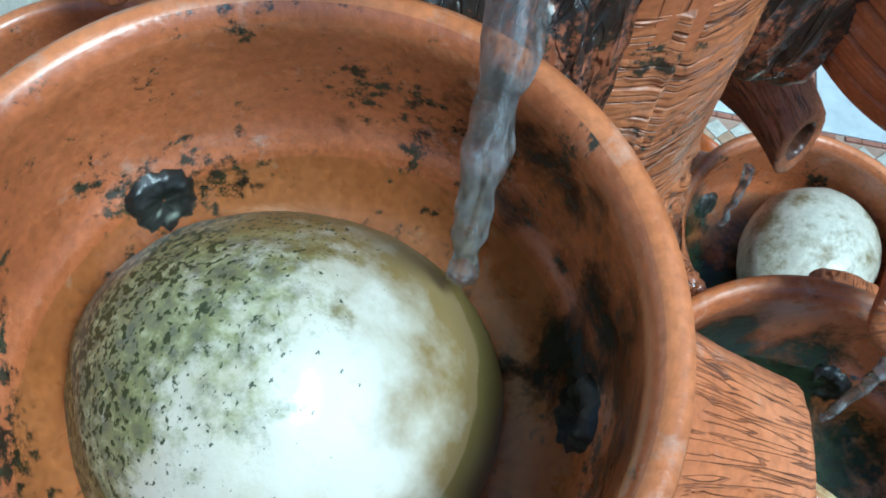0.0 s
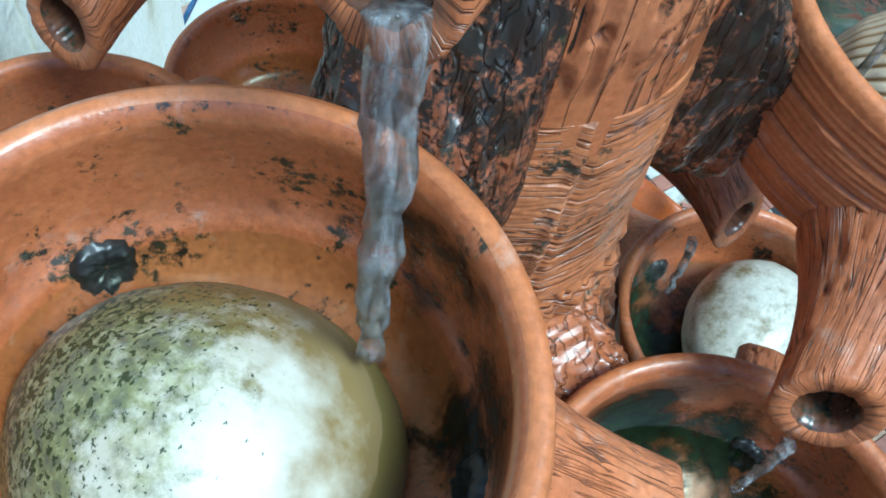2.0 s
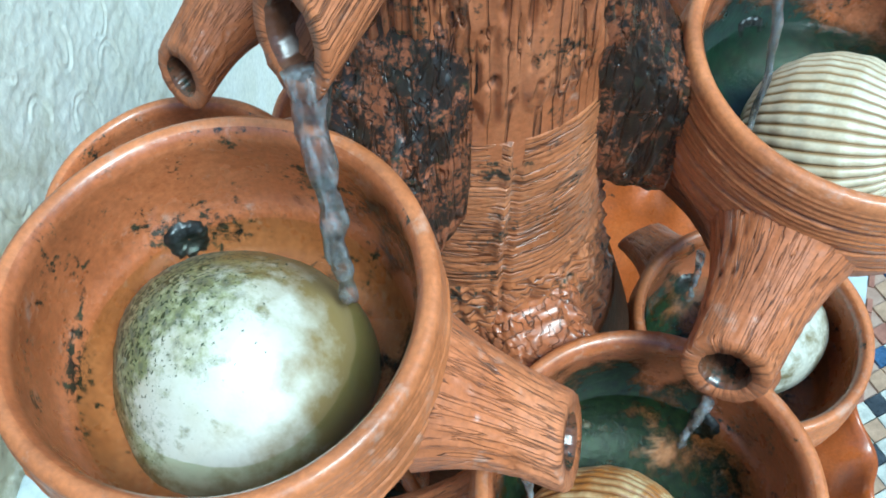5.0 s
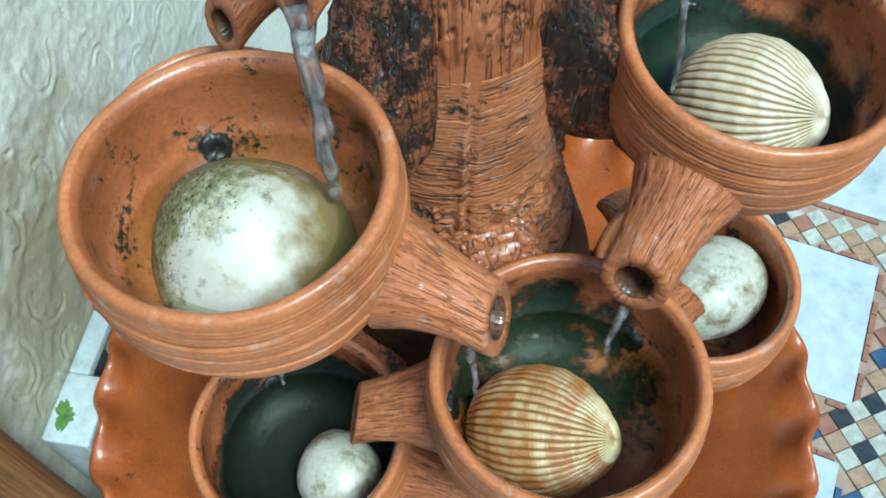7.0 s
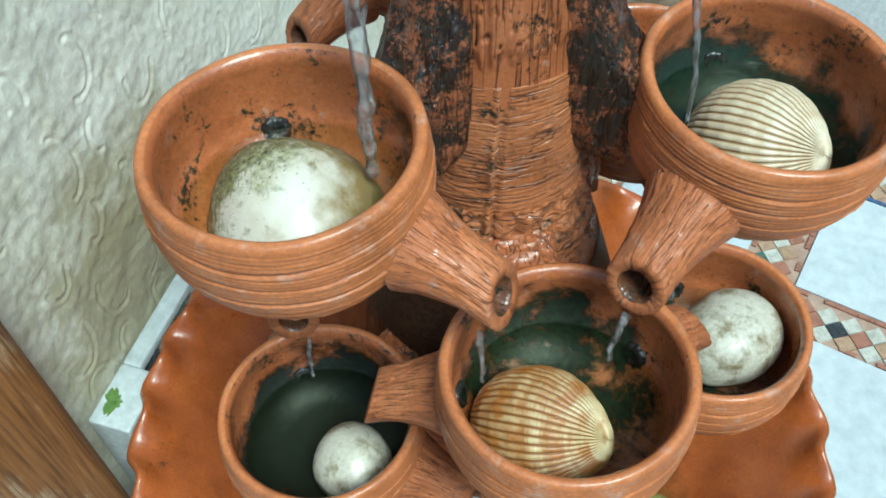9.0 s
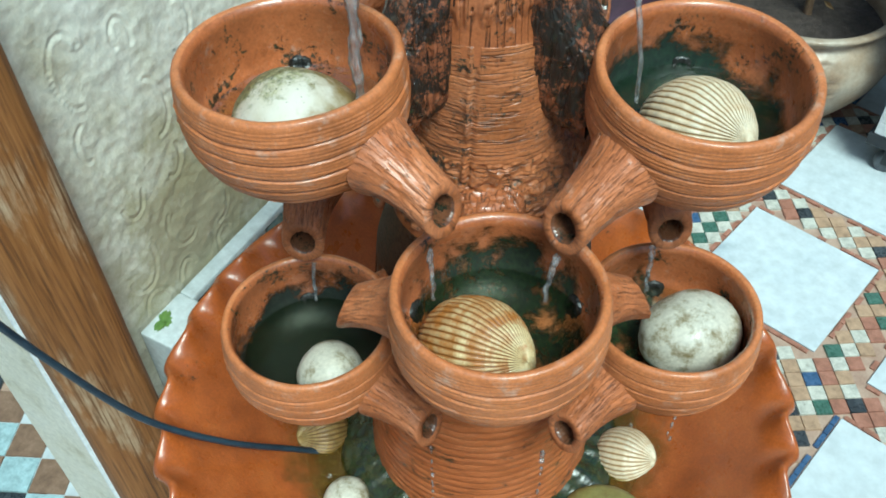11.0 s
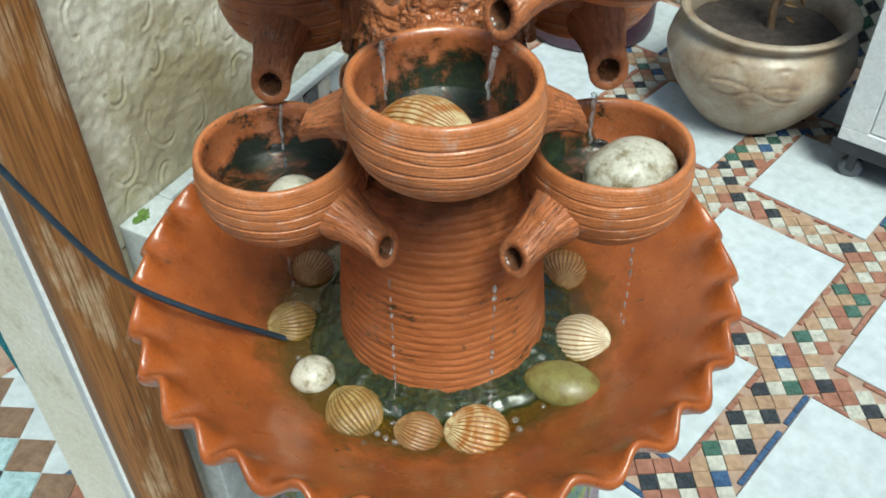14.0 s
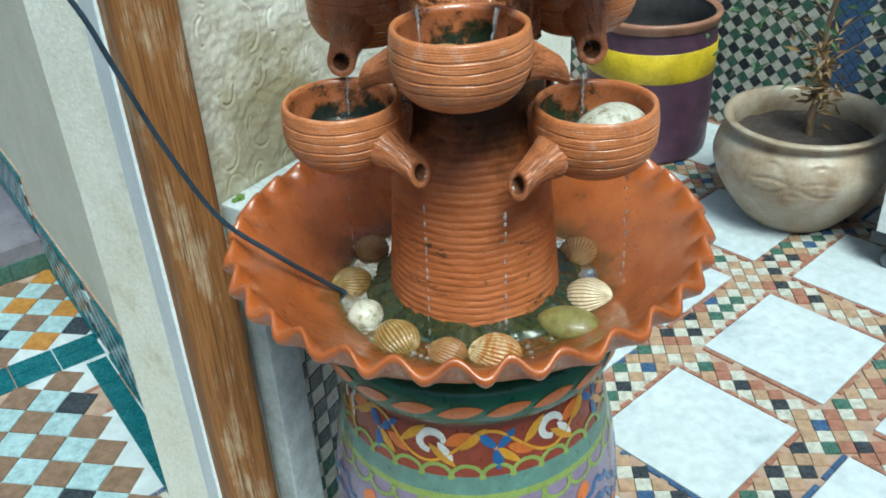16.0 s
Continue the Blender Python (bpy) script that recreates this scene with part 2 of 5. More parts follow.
def tube(pts, radii, segs=12, rough=None, caps=True):
    """A round tube along points, with a radius at each."""
    pts = [Vector(p) for p in pts]
    P = []
    side = None
    for i, p in enumerate(pts):
        d = (pts[min(i + 1, len(pts) - 1)] - pts[max(i - 1, 0)]).normalized()
        if side is None:
            side = d.orthogonal().normalized()
        side = (side - d * side.dot(d)).normalized()
        up = d.cross(side)
        row = []
        for j in range(segs):
            a = 2 * math.pi * j / segs
            r = radii[i] + (rough(i, a) if rough else 0)
            row.append(p + side * (r * math.cos(a)) + up * (r * math.sin(a)))
        P.append([tuple(q) for q in row])
    v, f = grid(P)
    if caps:
        f.append(tuple(range(segs - 1, -1, -1)))
        f.append(tuple((len(pts) - 1) * segs + j for j in range(segs)))
    return v, f


def joined(pieces):
    """Several (verts, faces) as one."""
    V, F, n = [], [], 0
    for v, f in pieces:
        V.extend(map(tuple, v))
        F.extend(tuple(i + n for i in q) for q in f)
        n += len(v)
    return V, F


def box(x0, y0, z0, x1, y1, z1, b=0.0):
    """A box with bevelled upright and level edges."""
    bm = bmesh.new()
    bmesh.ops.create_cube(bm, size=1.0, matrix=Matrix.LocRotScale(((x0 + x1) / 2, (y0 + y1) / 2, (z0 + z1) / 2), None, (abs(x1 - x0), abs(y1 - y0), abs(z1 - z0))))
    if b:
        bmesh.ops.bevel(bm, geom=bm.edges[:], offset=b, segments=2, profile=0.6, affect="EDGES")
    bm.verts.index_update()
    v = [tuple(q.co) for q in bm.verts]
    f = [tuple(q.index for q in p.verts) for p in bm.faces]
    bm.free()
    return v, f


def catmull(pts, n):
    pts = [Vector(p) for p in pts]
    out = []
    for i in range(len(pts) - 1):
        a, b, c, d = pts[max(i - 1, 0)], pts[i], pts[i + 1], pts[min(i + 2, len(pts) - 1)]
        for k in range(n):
            t = k / n
            out.append(0.5 * ((2 * b) + (c - a) * t + (2 * a - 5 * b + 4 * c - d) * t * t + (3 * b - a - 3 * c + d) * t**3))
    out.append(pts[-1])
    return out


# ---------------------------------------------------------------- the fountain
RIM, DEPTH = 0.0685, 0.062


def bowl_mesh():
    """A thrown clay bowl, its rim at z = 0, with scratched rings round its outside."""
    outer = fine([(0.0001, -0.080), (0.030, -0.079), (0.048, -0.073), (0.061, -0.060), (0.0685, -0.042), (0.0698, -0.020), (RIM - 0.0003, -0.005)], 0.00062)
    rim = [(RIM - 0.0012, -0.0012), (RIM - 0.0035, 0.0), (RIM - 0.006, -0.001), (RIM - 0.0078, -0.004)]
    inner = fine([(RIM - 0.0082, -0.006), (0.0612, -0.022), (0.0600, -0.042), (0.0520, -0.058), (0.034, -0.0645), (0.0001, -0.066)], 0.0025)
    prof = np.vstack([outer, rim, inner])
    no = len(outer)
    rings = (-0.0160, -0.0270, -0.0385, -0.0500, -0.0600)

    def shift(a, r, z, i):
        ca, sa = math.cos(a), math.sin(a)
        wob = 0.0011 * nz(ca * 1.3, sa * 1.3, z * 9)
        if i >= no:
            return wob, 0.0009 * nz(ca * 1.6, sa * 1.6, 3)
        g = 0.0
        for k, q in enumerate(rings):
            q2 = q + 0.0016 * nz(ca * 1.7 + k * 5, sa * 1.7, k)
            on = 0.55 + 0.45 * nz(ca * 2.5, sa * 2.5, k * 3.1)
            g -= 0.0026 * on * math.exp(-((z - q2) / 0.00075) ** 2)
            g += 0.0015 * max(nz(ca * 16, sa * 16, k * 7), 0) * math.exp(-((z - q2 + 0.0014) / 0.0009) ** 2)
        g += 0.00035 * nz(ca * 3, sa * 3, z * 420)
        if z > -0.068:
            g += 0.0002 * math.sin(z * 2600)
        return wob + g, 0.0009 * nz(ca * 1.6, sa * 1.6, 3) * (1 if z > -0.01 else 0)

    v, f = lathe(prof, 112, shift)
    idx = [0 if i // 112 < no + 2 else 1 for i in range(len(f))]
    return mesh_of("bowl", v, f, [M_BOWL, M_BOWL_IN], idx)


def scored_spout(p0, p1, r0, r1, seed, mat, bore=0.54, segs=88, n=46):
    """A clay spout from p0 to its upright cut mouth at p1, scored lengthwise like bark, with a wet bore."""
    p0, p1 = Vector(p0), Vector(p1)
    h = Vector((p1.x - p0.x, p1.y - p0.y, 0)).normalized()
    side, up = Vector((-h.y, h.x, 0)), Vector((0, 0, 1))
    P = []
    for i in range(n):
        t = i / (n - 1)
        c = p0.lerp(p1, t) + up * (p0.z - p1.z) * 0.18 * math.sin(math.pi * t) * 0.5
        r = r1 + (r0 - r1) * (1 - t) ** 2.4
        row = []
        for j in range(segs):
            a = 2 * math.pi * j / segs
            k = nz(math.cos(a) * 4.2 + seed * 9, math.sin(a) * 4.2, t * 0.8)
            k2 = nz(math.cos(a) * 9 + seed * 3, math.sin(a) * 9, t * 1.3)
            k3 = nz(math.cos(a) * 18 + seed, math.sin(a) * 18, t * 2.2)
            e = min(1, t / 0.06) * (1 if t < 0.97 else 0.3)
            rr = r + e * (0.0016 * (0.28 - abs(k)) - 0.0014 * max(0, 0.06 - abs(k2)) / 0.06 + 0.0004 * k3)
            row.append(c + side * (rr * math.cos(a)) + up * (rr * math.sin(a)) - h * (rr * math.sin(a) * 0.24 * t))
        P.append(row)
    tip = P[-1]
    for q, dx in ((0.94, 0.0011), (bore + 0.04, 0.0007), (bore, -0.002), (bore * 0.96, -0.010), (bore * 0.7, -0.022), (0.02, -0.0225)):
        P.append([p1 + (o - p1) * (q * (1 + 0.07 * nz(j * 0.3, seed, q * 3))) + h * dx for j, o in enumerate(tip)])
    v, f = grid([[tuple(o) for o in row] for row in P])
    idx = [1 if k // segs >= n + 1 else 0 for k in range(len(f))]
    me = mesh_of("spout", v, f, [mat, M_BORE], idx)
    at = me.attributes.new("flow", "FLOAT_VECTOR", "POINT")
    at.data.foreach_set("vector", [q for i in range(len(v)) for q in (math.cos(2 * math.pi * (i % segs) / segs) + seed, math.sin(2 * math.pi * (i % segs) / segs), i // segs / n)])
    return me


def spout_mesh(seed):
    return scored_spout((0.0630, 0, -0.044), (0.110, 0, -0.0665), 0.027, 0.0170, seed, M_SPOUT)


def outlet_mesh():
    """The drilled hole in a cup's side with its ragged wet rim: closed, the hole's shade painted near-black."""
    prof = fine([(0.0003, 0.0004), (0.0030, 0.0010), (0.0050, 0.0020), (0.0066, 0.0016), (0.0084, 0.0000), (0.0100, -0.0022)], 0.0007)

    def ragged(a, r, z, i):
        c, q = math.cos(a), math.sin(a)
        w = min(r / 0.006, 1)
        return w * (0.0022 * nz(c * 1.7, q * 1.7, 1) + 0.0009 * nz(c * 6, q * 6, i * 0.3)), w * 0.0012 * nz(c * 4, q * 4, r * 500)

    v, f = lathe(prof, 48, ragged)
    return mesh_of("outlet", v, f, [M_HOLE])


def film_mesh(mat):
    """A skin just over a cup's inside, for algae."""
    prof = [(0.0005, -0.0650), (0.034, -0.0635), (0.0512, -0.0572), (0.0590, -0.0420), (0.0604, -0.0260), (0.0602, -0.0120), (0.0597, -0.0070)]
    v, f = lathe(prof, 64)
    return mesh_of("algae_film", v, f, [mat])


def bracket_mesh(seed, d, rise, mat):
    """The scored clay web by which a bowl grows out of the trunk, along -x from the bowl's middle, climbing the trunk in upright ridges."""
    n, segs = 44, 150
    P = []
    for i in range(n):
        t = i / (n - 1)
        x = -0.0625 - (d - 0.0625 - 0.025) * t
        w = 0.022 + 0.008 * t
        top, low = -0.010 + rise * t**1.4, -0.078 + 0.020 * t
        mid, h = (top + low) / 2, (top - low) / 2
        row = []
        for j in range(segs):
            a = 2 * math.pi * j / segs
            y, z = w * math.copysign(abs(math.cos(a)) ** 0.40, math.cos(a)), mid + h * math.copysign(abs(math.sin(a)) ** 0.75, math.sin(a))
            k = nz(x * 120 + seed * 5, y * 120, z * 7)
            k2 = nz(x * 260 + seed, y * 260, z * 12)
            k3 = nz(x * 300 + seed, y * 300, z * 120)
            g = 0.0042 * (0.28 - abs(k)) - 0.0022 * max(0, 0.10 - abs(k2)) / 0.10 + 0.0010 * k3
            row.append((x + 0.5 * g, y + g * math.cos(a), z + g * math.sin(a)))
        P.append(row)
    v, f = grid(P)
    return mesh_of("bracket", v, f, [mat])


def water_disc(r, mat, seed=0):
    P = []
    for i in range(10):
        rr = r * (i + 0.001) / 9
        P.append([(rr * math.cos(a), rr * math.sin(a), 0.0006 * nz(rr * 60 * math.cos(a), rr * 60 * math.sin(a), seed)) for a in np.linspace(0, 2 * math.pi, 48, endpoint=False)])
    v, f = grid(P)
    return mesh_of("water", v, f, [mat])


def trunk_prof(z):
    zs = [0.80, 0.84, 0.94, 1.05, 1.15, 1.22, 1.25, 1.30, 1.35, 1.39, 1.45, 1.52, 1.56]
    rs = [0.119, 0.117, 0.108, 0.099, 0.088, 0.067, 0.059, 0.055, 0.053, 0.051, 0.049, 0.048, 0.040]
    return float(np.interp(z, zs, rs))


def trunk_meshes():
    def bark(a, r, z, i):
        ca, sa = math.cos(a), math.sin(a)
        v = nz(ca * 8, sa * 8, z * 12)
        v2 = nz(ca * 19, sa * 19, z * 30)
        v3 = nz(ca * 34, sa * 34, z * 60)
        fade = min(max((z - 1.384 + 0.012 * nz(ca * 9, sa * 9, 5)) / 0.010, 0), 1)
        return fade * (0.005 * (0.22 - abs(v)) - 0.0028 * max(0, 0.09 - abs(v2)) / 0.09 + 0.0008 * v3 + 0.0018), 0

    def scored(a, r, z, i):
        ca, sa = math.cos(a), math.sin(a)
        w = z + 0.003 * nz(ca * 1.4, sa * 1.4, 7)
        g1 = nz(ca * 2.2, sa * 2.2, w * 300)
        g2 = nz(ca * 5, sa * 5, w * 620)
        g3 = nz(ca * 3.5, sa * 3.5, z * 60)
        dr = -0.0007 * max(0, 0.10 - abs(g1)) / 0.10 + 0.0003 * g2 + 0.0006 * g3
        for at, wd in ((5.15, 0.035), (4.05, 0.04), (0.3, 0.05), (2.1, 0.05)):
            d = (a - at - 0.35 * (z - 1.3) * 2 + math.pi) % (2 * math.pi) - math.pi
            dr += 0.0026 * math.exp(-(d / wd) ** 2) * (0.7 + nz(z * 60, at)) - 0.002 * math.exp(-((d - wd * 1.6) / wd) ** 2)
        if z < 1.275:
            dr += 0.0035 * max(nz(ca * 7, sa * 7, z * 120), 0) + 0.003 * nz(ca * 16, sa * 16, z * 200)
        return dr + 0.0016 * nz(ca * 1.2, sa * 1.2, z * 12), 0

    def ribbed(a, r, z, i):
        ca, sa = math.cos(a), math.sin(a)
        w = z + 0.0022 * nz(ca * 1.5, sa * 1.5, 2) + 0.0012 * nz(ca * 4, sa * 4, z * 20)
        rib = math.sin(w * 2 * math.pi / 0.0098)
        return 0.00025 * rib - 0.0026 * max(-rib - 0.72, 0) * (0.6 + 0.7 * nz(ca * 2, sa * 2, z * 70)) + 0.0006 * nz(ca * 12, sa * 12, z * 320), 0

    up = [(trunk_prof(z), z) for z in np.arange(1.355, 1.555, 0.0016)] + [(0.03, 1.566), (0.0005, 1.568)]
    v, f = lathe(up, 300, bark)
    m1 = mesh_of("bark", v, f, [M_BARK])
    v, f = lathe([(trunk_prof(z) - (0.002 if z > 1.37 else 0), z) for z in np.arange(1.205, 1.376, 0.00075)], 220, scored)
    m2 = mesh_of("trunk", v, f, [M_TRUNK])
    v, f = lathe([(trunk_prof(z), z) for z in np.arange(0.815, 1.207, 0.0011)], 200, ribbed)
    return m1, m2, mesh_of("cone", v, f, [M_CONE])


tower = thing("fountain_tower", pose(AX, AY, 0), "terracotta tiered fountain with scored cups, standing in the basin", "fountain")
bark_me, trunk_me, cone_me = trunk_meshes()
trunk = part("trunk", trunk_me, tower, "scored clay trunk with dark algae")
part("bark", bark_me, trunk, "upright bark ridges in clay")
v, f = lathe(fine([(0.108, 0.858), (0.122, 0.855), (0.136, 0.851), (0.147, 0.846), (0.153, 0.838), (0.156, 0.826)], 0.002), 220, lambda a, r, z, i: (0.006 * nz(math.cos(a) * 5, math.sin(a) * 5, z * 30), 0.005 * nz(math.cos(a) * 9, math.sin(a) * 9, z * 40) + 0.002 * nz(math.cos(a) * 40, math.sin(a) * 40, r * 300)))
part("foot", mesh_of("foot", v, f, [M_ALGAE]), tower, "dark green algae round the wet foot")
cone = part("cone", cone_me, tower, "ribbed conical clay foot with dark water stains")
# film darker towards the cone's top: algae stain plus the cups' shade as colour
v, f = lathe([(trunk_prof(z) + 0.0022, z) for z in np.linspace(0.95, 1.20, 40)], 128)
part("algae_film", mesh_of("cone_stain_shade", v, f, [film("cone_stain_shade", (0.018, 0.011, 0.007), (0.075, 0.036, 0.018), (0, 0, 3.6), -3.82, 16, 0.5, 0.74, 0.85)]), cone, "dark wet stain with painted shade under the cups")
bowl_me = bowl_mesh()
spouts = [spout_mesh(k) for k in range(4)]
cup_water_me = water_disc(0.0568, M_CUPWATER)

# x, y, rim height and size of the cups seen best; the others repeat the same ring; LEAN tips two of the rims
LEAN = {0: (0, -1.6), 1: (2.5, 4.5)}
def ring(d, a, z, s):
    return AX + d * math.cos(radians(a)), AY + d * math.sin(radians(a)), z, s


CUPS = [
    ("upper", 0.0900, 0.1035, 1.380, 1.045), ("upper", 0.2835, 0.2765, 1.364, 1.045), ("upper", 0.031, 0.350, 1.366, 1.03),
    ("middle", 0.243, 0.124, 1.259, 1.045), ("middle", *ring(0.154, 71, 1.256, 1.03)), ("middle", *ring(0.154, -169, 1.246, 1.03)),
    ("lower", 0.0955, 0.0765, 1.156, 0.99), ("lower", 0.298, 0.2815, 1.140, 1.04), ("lower", *ring(0.167, 131, 1.15, 1.0)),
]
outlet_me = outlet_mesh()
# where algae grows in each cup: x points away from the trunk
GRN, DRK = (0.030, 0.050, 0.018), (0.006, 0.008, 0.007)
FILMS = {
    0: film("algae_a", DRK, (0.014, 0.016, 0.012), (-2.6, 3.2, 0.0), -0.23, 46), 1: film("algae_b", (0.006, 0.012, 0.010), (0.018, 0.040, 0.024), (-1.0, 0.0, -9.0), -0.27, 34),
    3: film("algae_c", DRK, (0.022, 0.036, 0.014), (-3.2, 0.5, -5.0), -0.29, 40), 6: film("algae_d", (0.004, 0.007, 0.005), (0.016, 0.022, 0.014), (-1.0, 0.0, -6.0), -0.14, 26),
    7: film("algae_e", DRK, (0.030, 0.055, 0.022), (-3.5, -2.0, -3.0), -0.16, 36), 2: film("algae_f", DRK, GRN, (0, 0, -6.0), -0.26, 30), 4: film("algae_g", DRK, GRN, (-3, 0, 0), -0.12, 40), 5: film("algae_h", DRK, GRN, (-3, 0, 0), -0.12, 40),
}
for n, (tier, x, y, z, s) in enumerate(CUPS):
    a = math.degrees(math.atan2(y - AY, x - AX))
    d = math.hypot(x - AX, y - AY)
    b = part("cup", bowl_me, tower, "round clay cup with scored rings", pose(x - AX, y - AY, z, *LEAN.get(n, (0, 0))) @ pose(0, 0, 0, 0, 0, a) @ Matrix.Scale(s, 4))
    for k, side in enumerate((114, -114)):
        part("spout", spouts[(n + 2 * k) % 4], b, "", pose(0, 0, 0, 0, 0, side))
    for side in (114, -114):
        part("outlet", outlet_me, b, "drilled outlet, its dark hole painted on", pose(0, 0, 0, 0, 0, side) @ pose(0.0572, 0, -0.0485, 0, -70, 0))
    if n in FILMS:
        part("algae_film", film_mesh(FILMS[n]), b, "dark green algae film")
    part("bracket", bracket_mesh(n, d / s, *((0.110, M_BRACKET) if tier == "upper" else (0.012, M_BARK))), b, "scored clay bracket with dark algae" if tier == "upper" else "scored clay bracket")
    part("water", cup_water_me, b, "shallow clear water", pose(0, 0, -0.046))


for k, (p0, p1, r) in enumerate((((0.018, -0.036, 1.512), (-0.0225, -0.097, 1.456), 0.0168), ((0.042, -0.030, 1.500), (0.088, 0.012, 1.442), 0.0165))):
    part("branch_spout", scored_spout(p0, p1, r * 1.3, r, k + 5, M_SPOUT, 0.62), trunk, "scored clay spout with a wet bore")


def stream_mesh(p0, p1, r0, r1, seed, breaks=0.0):
    """Falling water: a rope of varying thickness, thinning as it falls."""
    p0, p1 = Vector(p0), Vector(p1)
    n = 60
    pts, rad = [], []
    for i in range(n):
        t = i / (n - 1)
        out = Vector((p1.x - p0.x, p1.y - p0.y, 0)) * (1 - (1 - t) ** 1.6)
        q = Vector((p0.x, p0.y, p0.z + (p1.z - p0.z) * t**1.25)) + out
        q += Vector((nz(t * 6, seed, 0), nz(t * 6, seed, 9), 0)) * 0.0015
        r = r0 + (r1 - r0) * t**0.6
        r *= 1 + 0.35 * nz(t * 7, seed, 3) + 0.2 * nz(t * 19, seed, 5)
        if breaks:
            r *= max(0.015, min(1, 0.5 + 1.6 * nz(t * 17, seed, 8) + (1 - breaks)))
        pts.append(q)
        rad.append(max(r, 0.00004))
    return tube(pts, rad, 14, lambda i, a: rad[i] * (0.30 * nz(math.cos(a) * 2 + seed, math.sin(a) * 2, i * 0.10)))


def drops_mesh(p0, p1, r, seed):
    """Falling water torn into a thread and a string of stretched drops."""
    q = random.Random(seed)
    p0, p1 = Vector(p0), Vector(p1)
    lot, t = [], 0.0
    while t < 0.97:
        long = q.uniform(0.05, 0.10) if t == 0 else q.uniform(0.016, 0.070)
        size = r * q.uniform(0.45, 1.15)
        c = p0.lerp(p1, min(t + long / 2, 1)) + Vector((q.gauss(0, 0.0012), q.gauss(0, 0.0012), 0)) * (t + 0.2)
        half = long / 2 * (p0.z - p1.z)
        lot.append(grid([[(c.x + size * math.sin(u) * math.cos(a), c.y + size * math.sin(u) * math.sin(a), c.z - half * math.cos(u)) for a in np.linspace(0, 2 * math.pi, 10, endpoint=False)] for u in np.linspace(0.02, 3.12, 9)]))
        t += long + q.uniform(0.004, 0.075)
    return joined(lot)


STREAMS = [((-0.018, -0.103, 1.452), (-0.017, -0.107, 1.342), 0.0054, 0.0032, 1, 0.0), ((0.092, 0.013, 1.432), (0.110, 0.018, 1.33), 0.0030, 0.0012, 2, 0.0),
           ((0.056, -0.126, 1.270), (0.060, -0.128, 1.225), 0.0022, 0.0013, 3, 0.0), ((0.121, -0.075, 1.266), (0.118, -0.080, 1.225), 0.0030, 0.0015, 4, 0.0),
           ((-0.077, -0.122, 1.160), (-0.078, -0.126, 1.115), 0.0020, 0.0012, 5, 0.3), ((0.121, 0.070, 1.158), (0.124, 0.066, 1.108), 0.0030, 0.0015, 6, 0.0),
           ((0.059, -0.137, 1.045), (0.062, -0.142, 0.846), 0.0013, 0.0016, 7, 0.88), ((0.128, -0.076, 1.035), (0.132, -0.080, 0.846), 0.0013, 0.0016, 8, 0.88),
           ((0.165, 0.105, 1.040), (0.170, 0.108, 0.846), 0.0011, 0.0015, 9, 0.85), ((-0.125, -0.105, 1.045), (-0.128, -0.108, 0.846), 0.0011, 0.0014, 10, 0.85)]
for p0, p1, r0, r1, sd, br in STREAMS:
    v, f = drops_mesh(p0, p1, r1 * 1.35, sd) if br > 0.5 else stream_mesh(p0, p1, r0, r1, sd, br)
    part("water_stream" if br < 0.5 else "water_drops", mesh_of("stream", v, f, [M_STREAM]), tower, "thin falling clear water" if br < 0.5 else "string of clear falling drops", None, "" if br < 0.5 else "stuff")


# ---------------------------------------------------------------- basin and pedestal
def basin_mesh():
    inner = fine([(0.10, 0.895), (0.165, 0.900), (0.195, 0.915), (0.235, 0.950), (0.272, 0.983), (0.292, 1.002)], 0.004)
    rim = [(0.297, 1.006), (0.301, 1.005), (0.303, 1.000)]
    outer = fine([(0.300, 0.993), (0.28, 0.970), (0.245, 0.938), (0.205, 0.905), (0.185, 0.889), (0.10, 0.888)], 0.006)
    prof = np.vstack([inner, rim, outer]) * (1.04, 1.0) - (0.0, 0.058)

    def shift(a, r, z, i):
        w = min(max((r - 0.279) / 0.031, 0), 1) ** 1.6
        ph = 32 * a + 1.1 * nz(math.cos(a) * 3, math.sin(a) * 3, 1)
        s = math.sin(ph)
        amp = 1 + 0.3 * nz(math.cos(a) * 7, math.sin(a) * 7, 4)
        return w * (0.0065 * s * amp - 0.001) + 0.0012 * nz(math.cos(a) * 2, math.sin(a) * 2, z * 8), w * (-0.0075 * s * amp)

    v, f = lathe(prof, 512, shift)
    return mesh_of("basin", v, f, [M_BASIN])


basin = thing("basin", pose(0.134, 0.230, 0), "wide glossy terracotta basin with a pinched wavy rim", "basin", data=basin_mesh())
P = []
for i in range(30):
    rr = 0.105 + (0.2015 - 0.105) * i / 29
    P.append([(rr * math.cos(t), rr * math.sin(t), WATER + 0.0012 * nz(rr * 45 * math.cos(t), rr * 45 * math.sin(t), 2)) for t in np.linspace(0, 2 * math.pi, 160, endpoint=False)])
v, f = grid(P)
part("water", mesh_of("water", v, f, [M_WATER]), basin, "clear shallow water over brown algae")

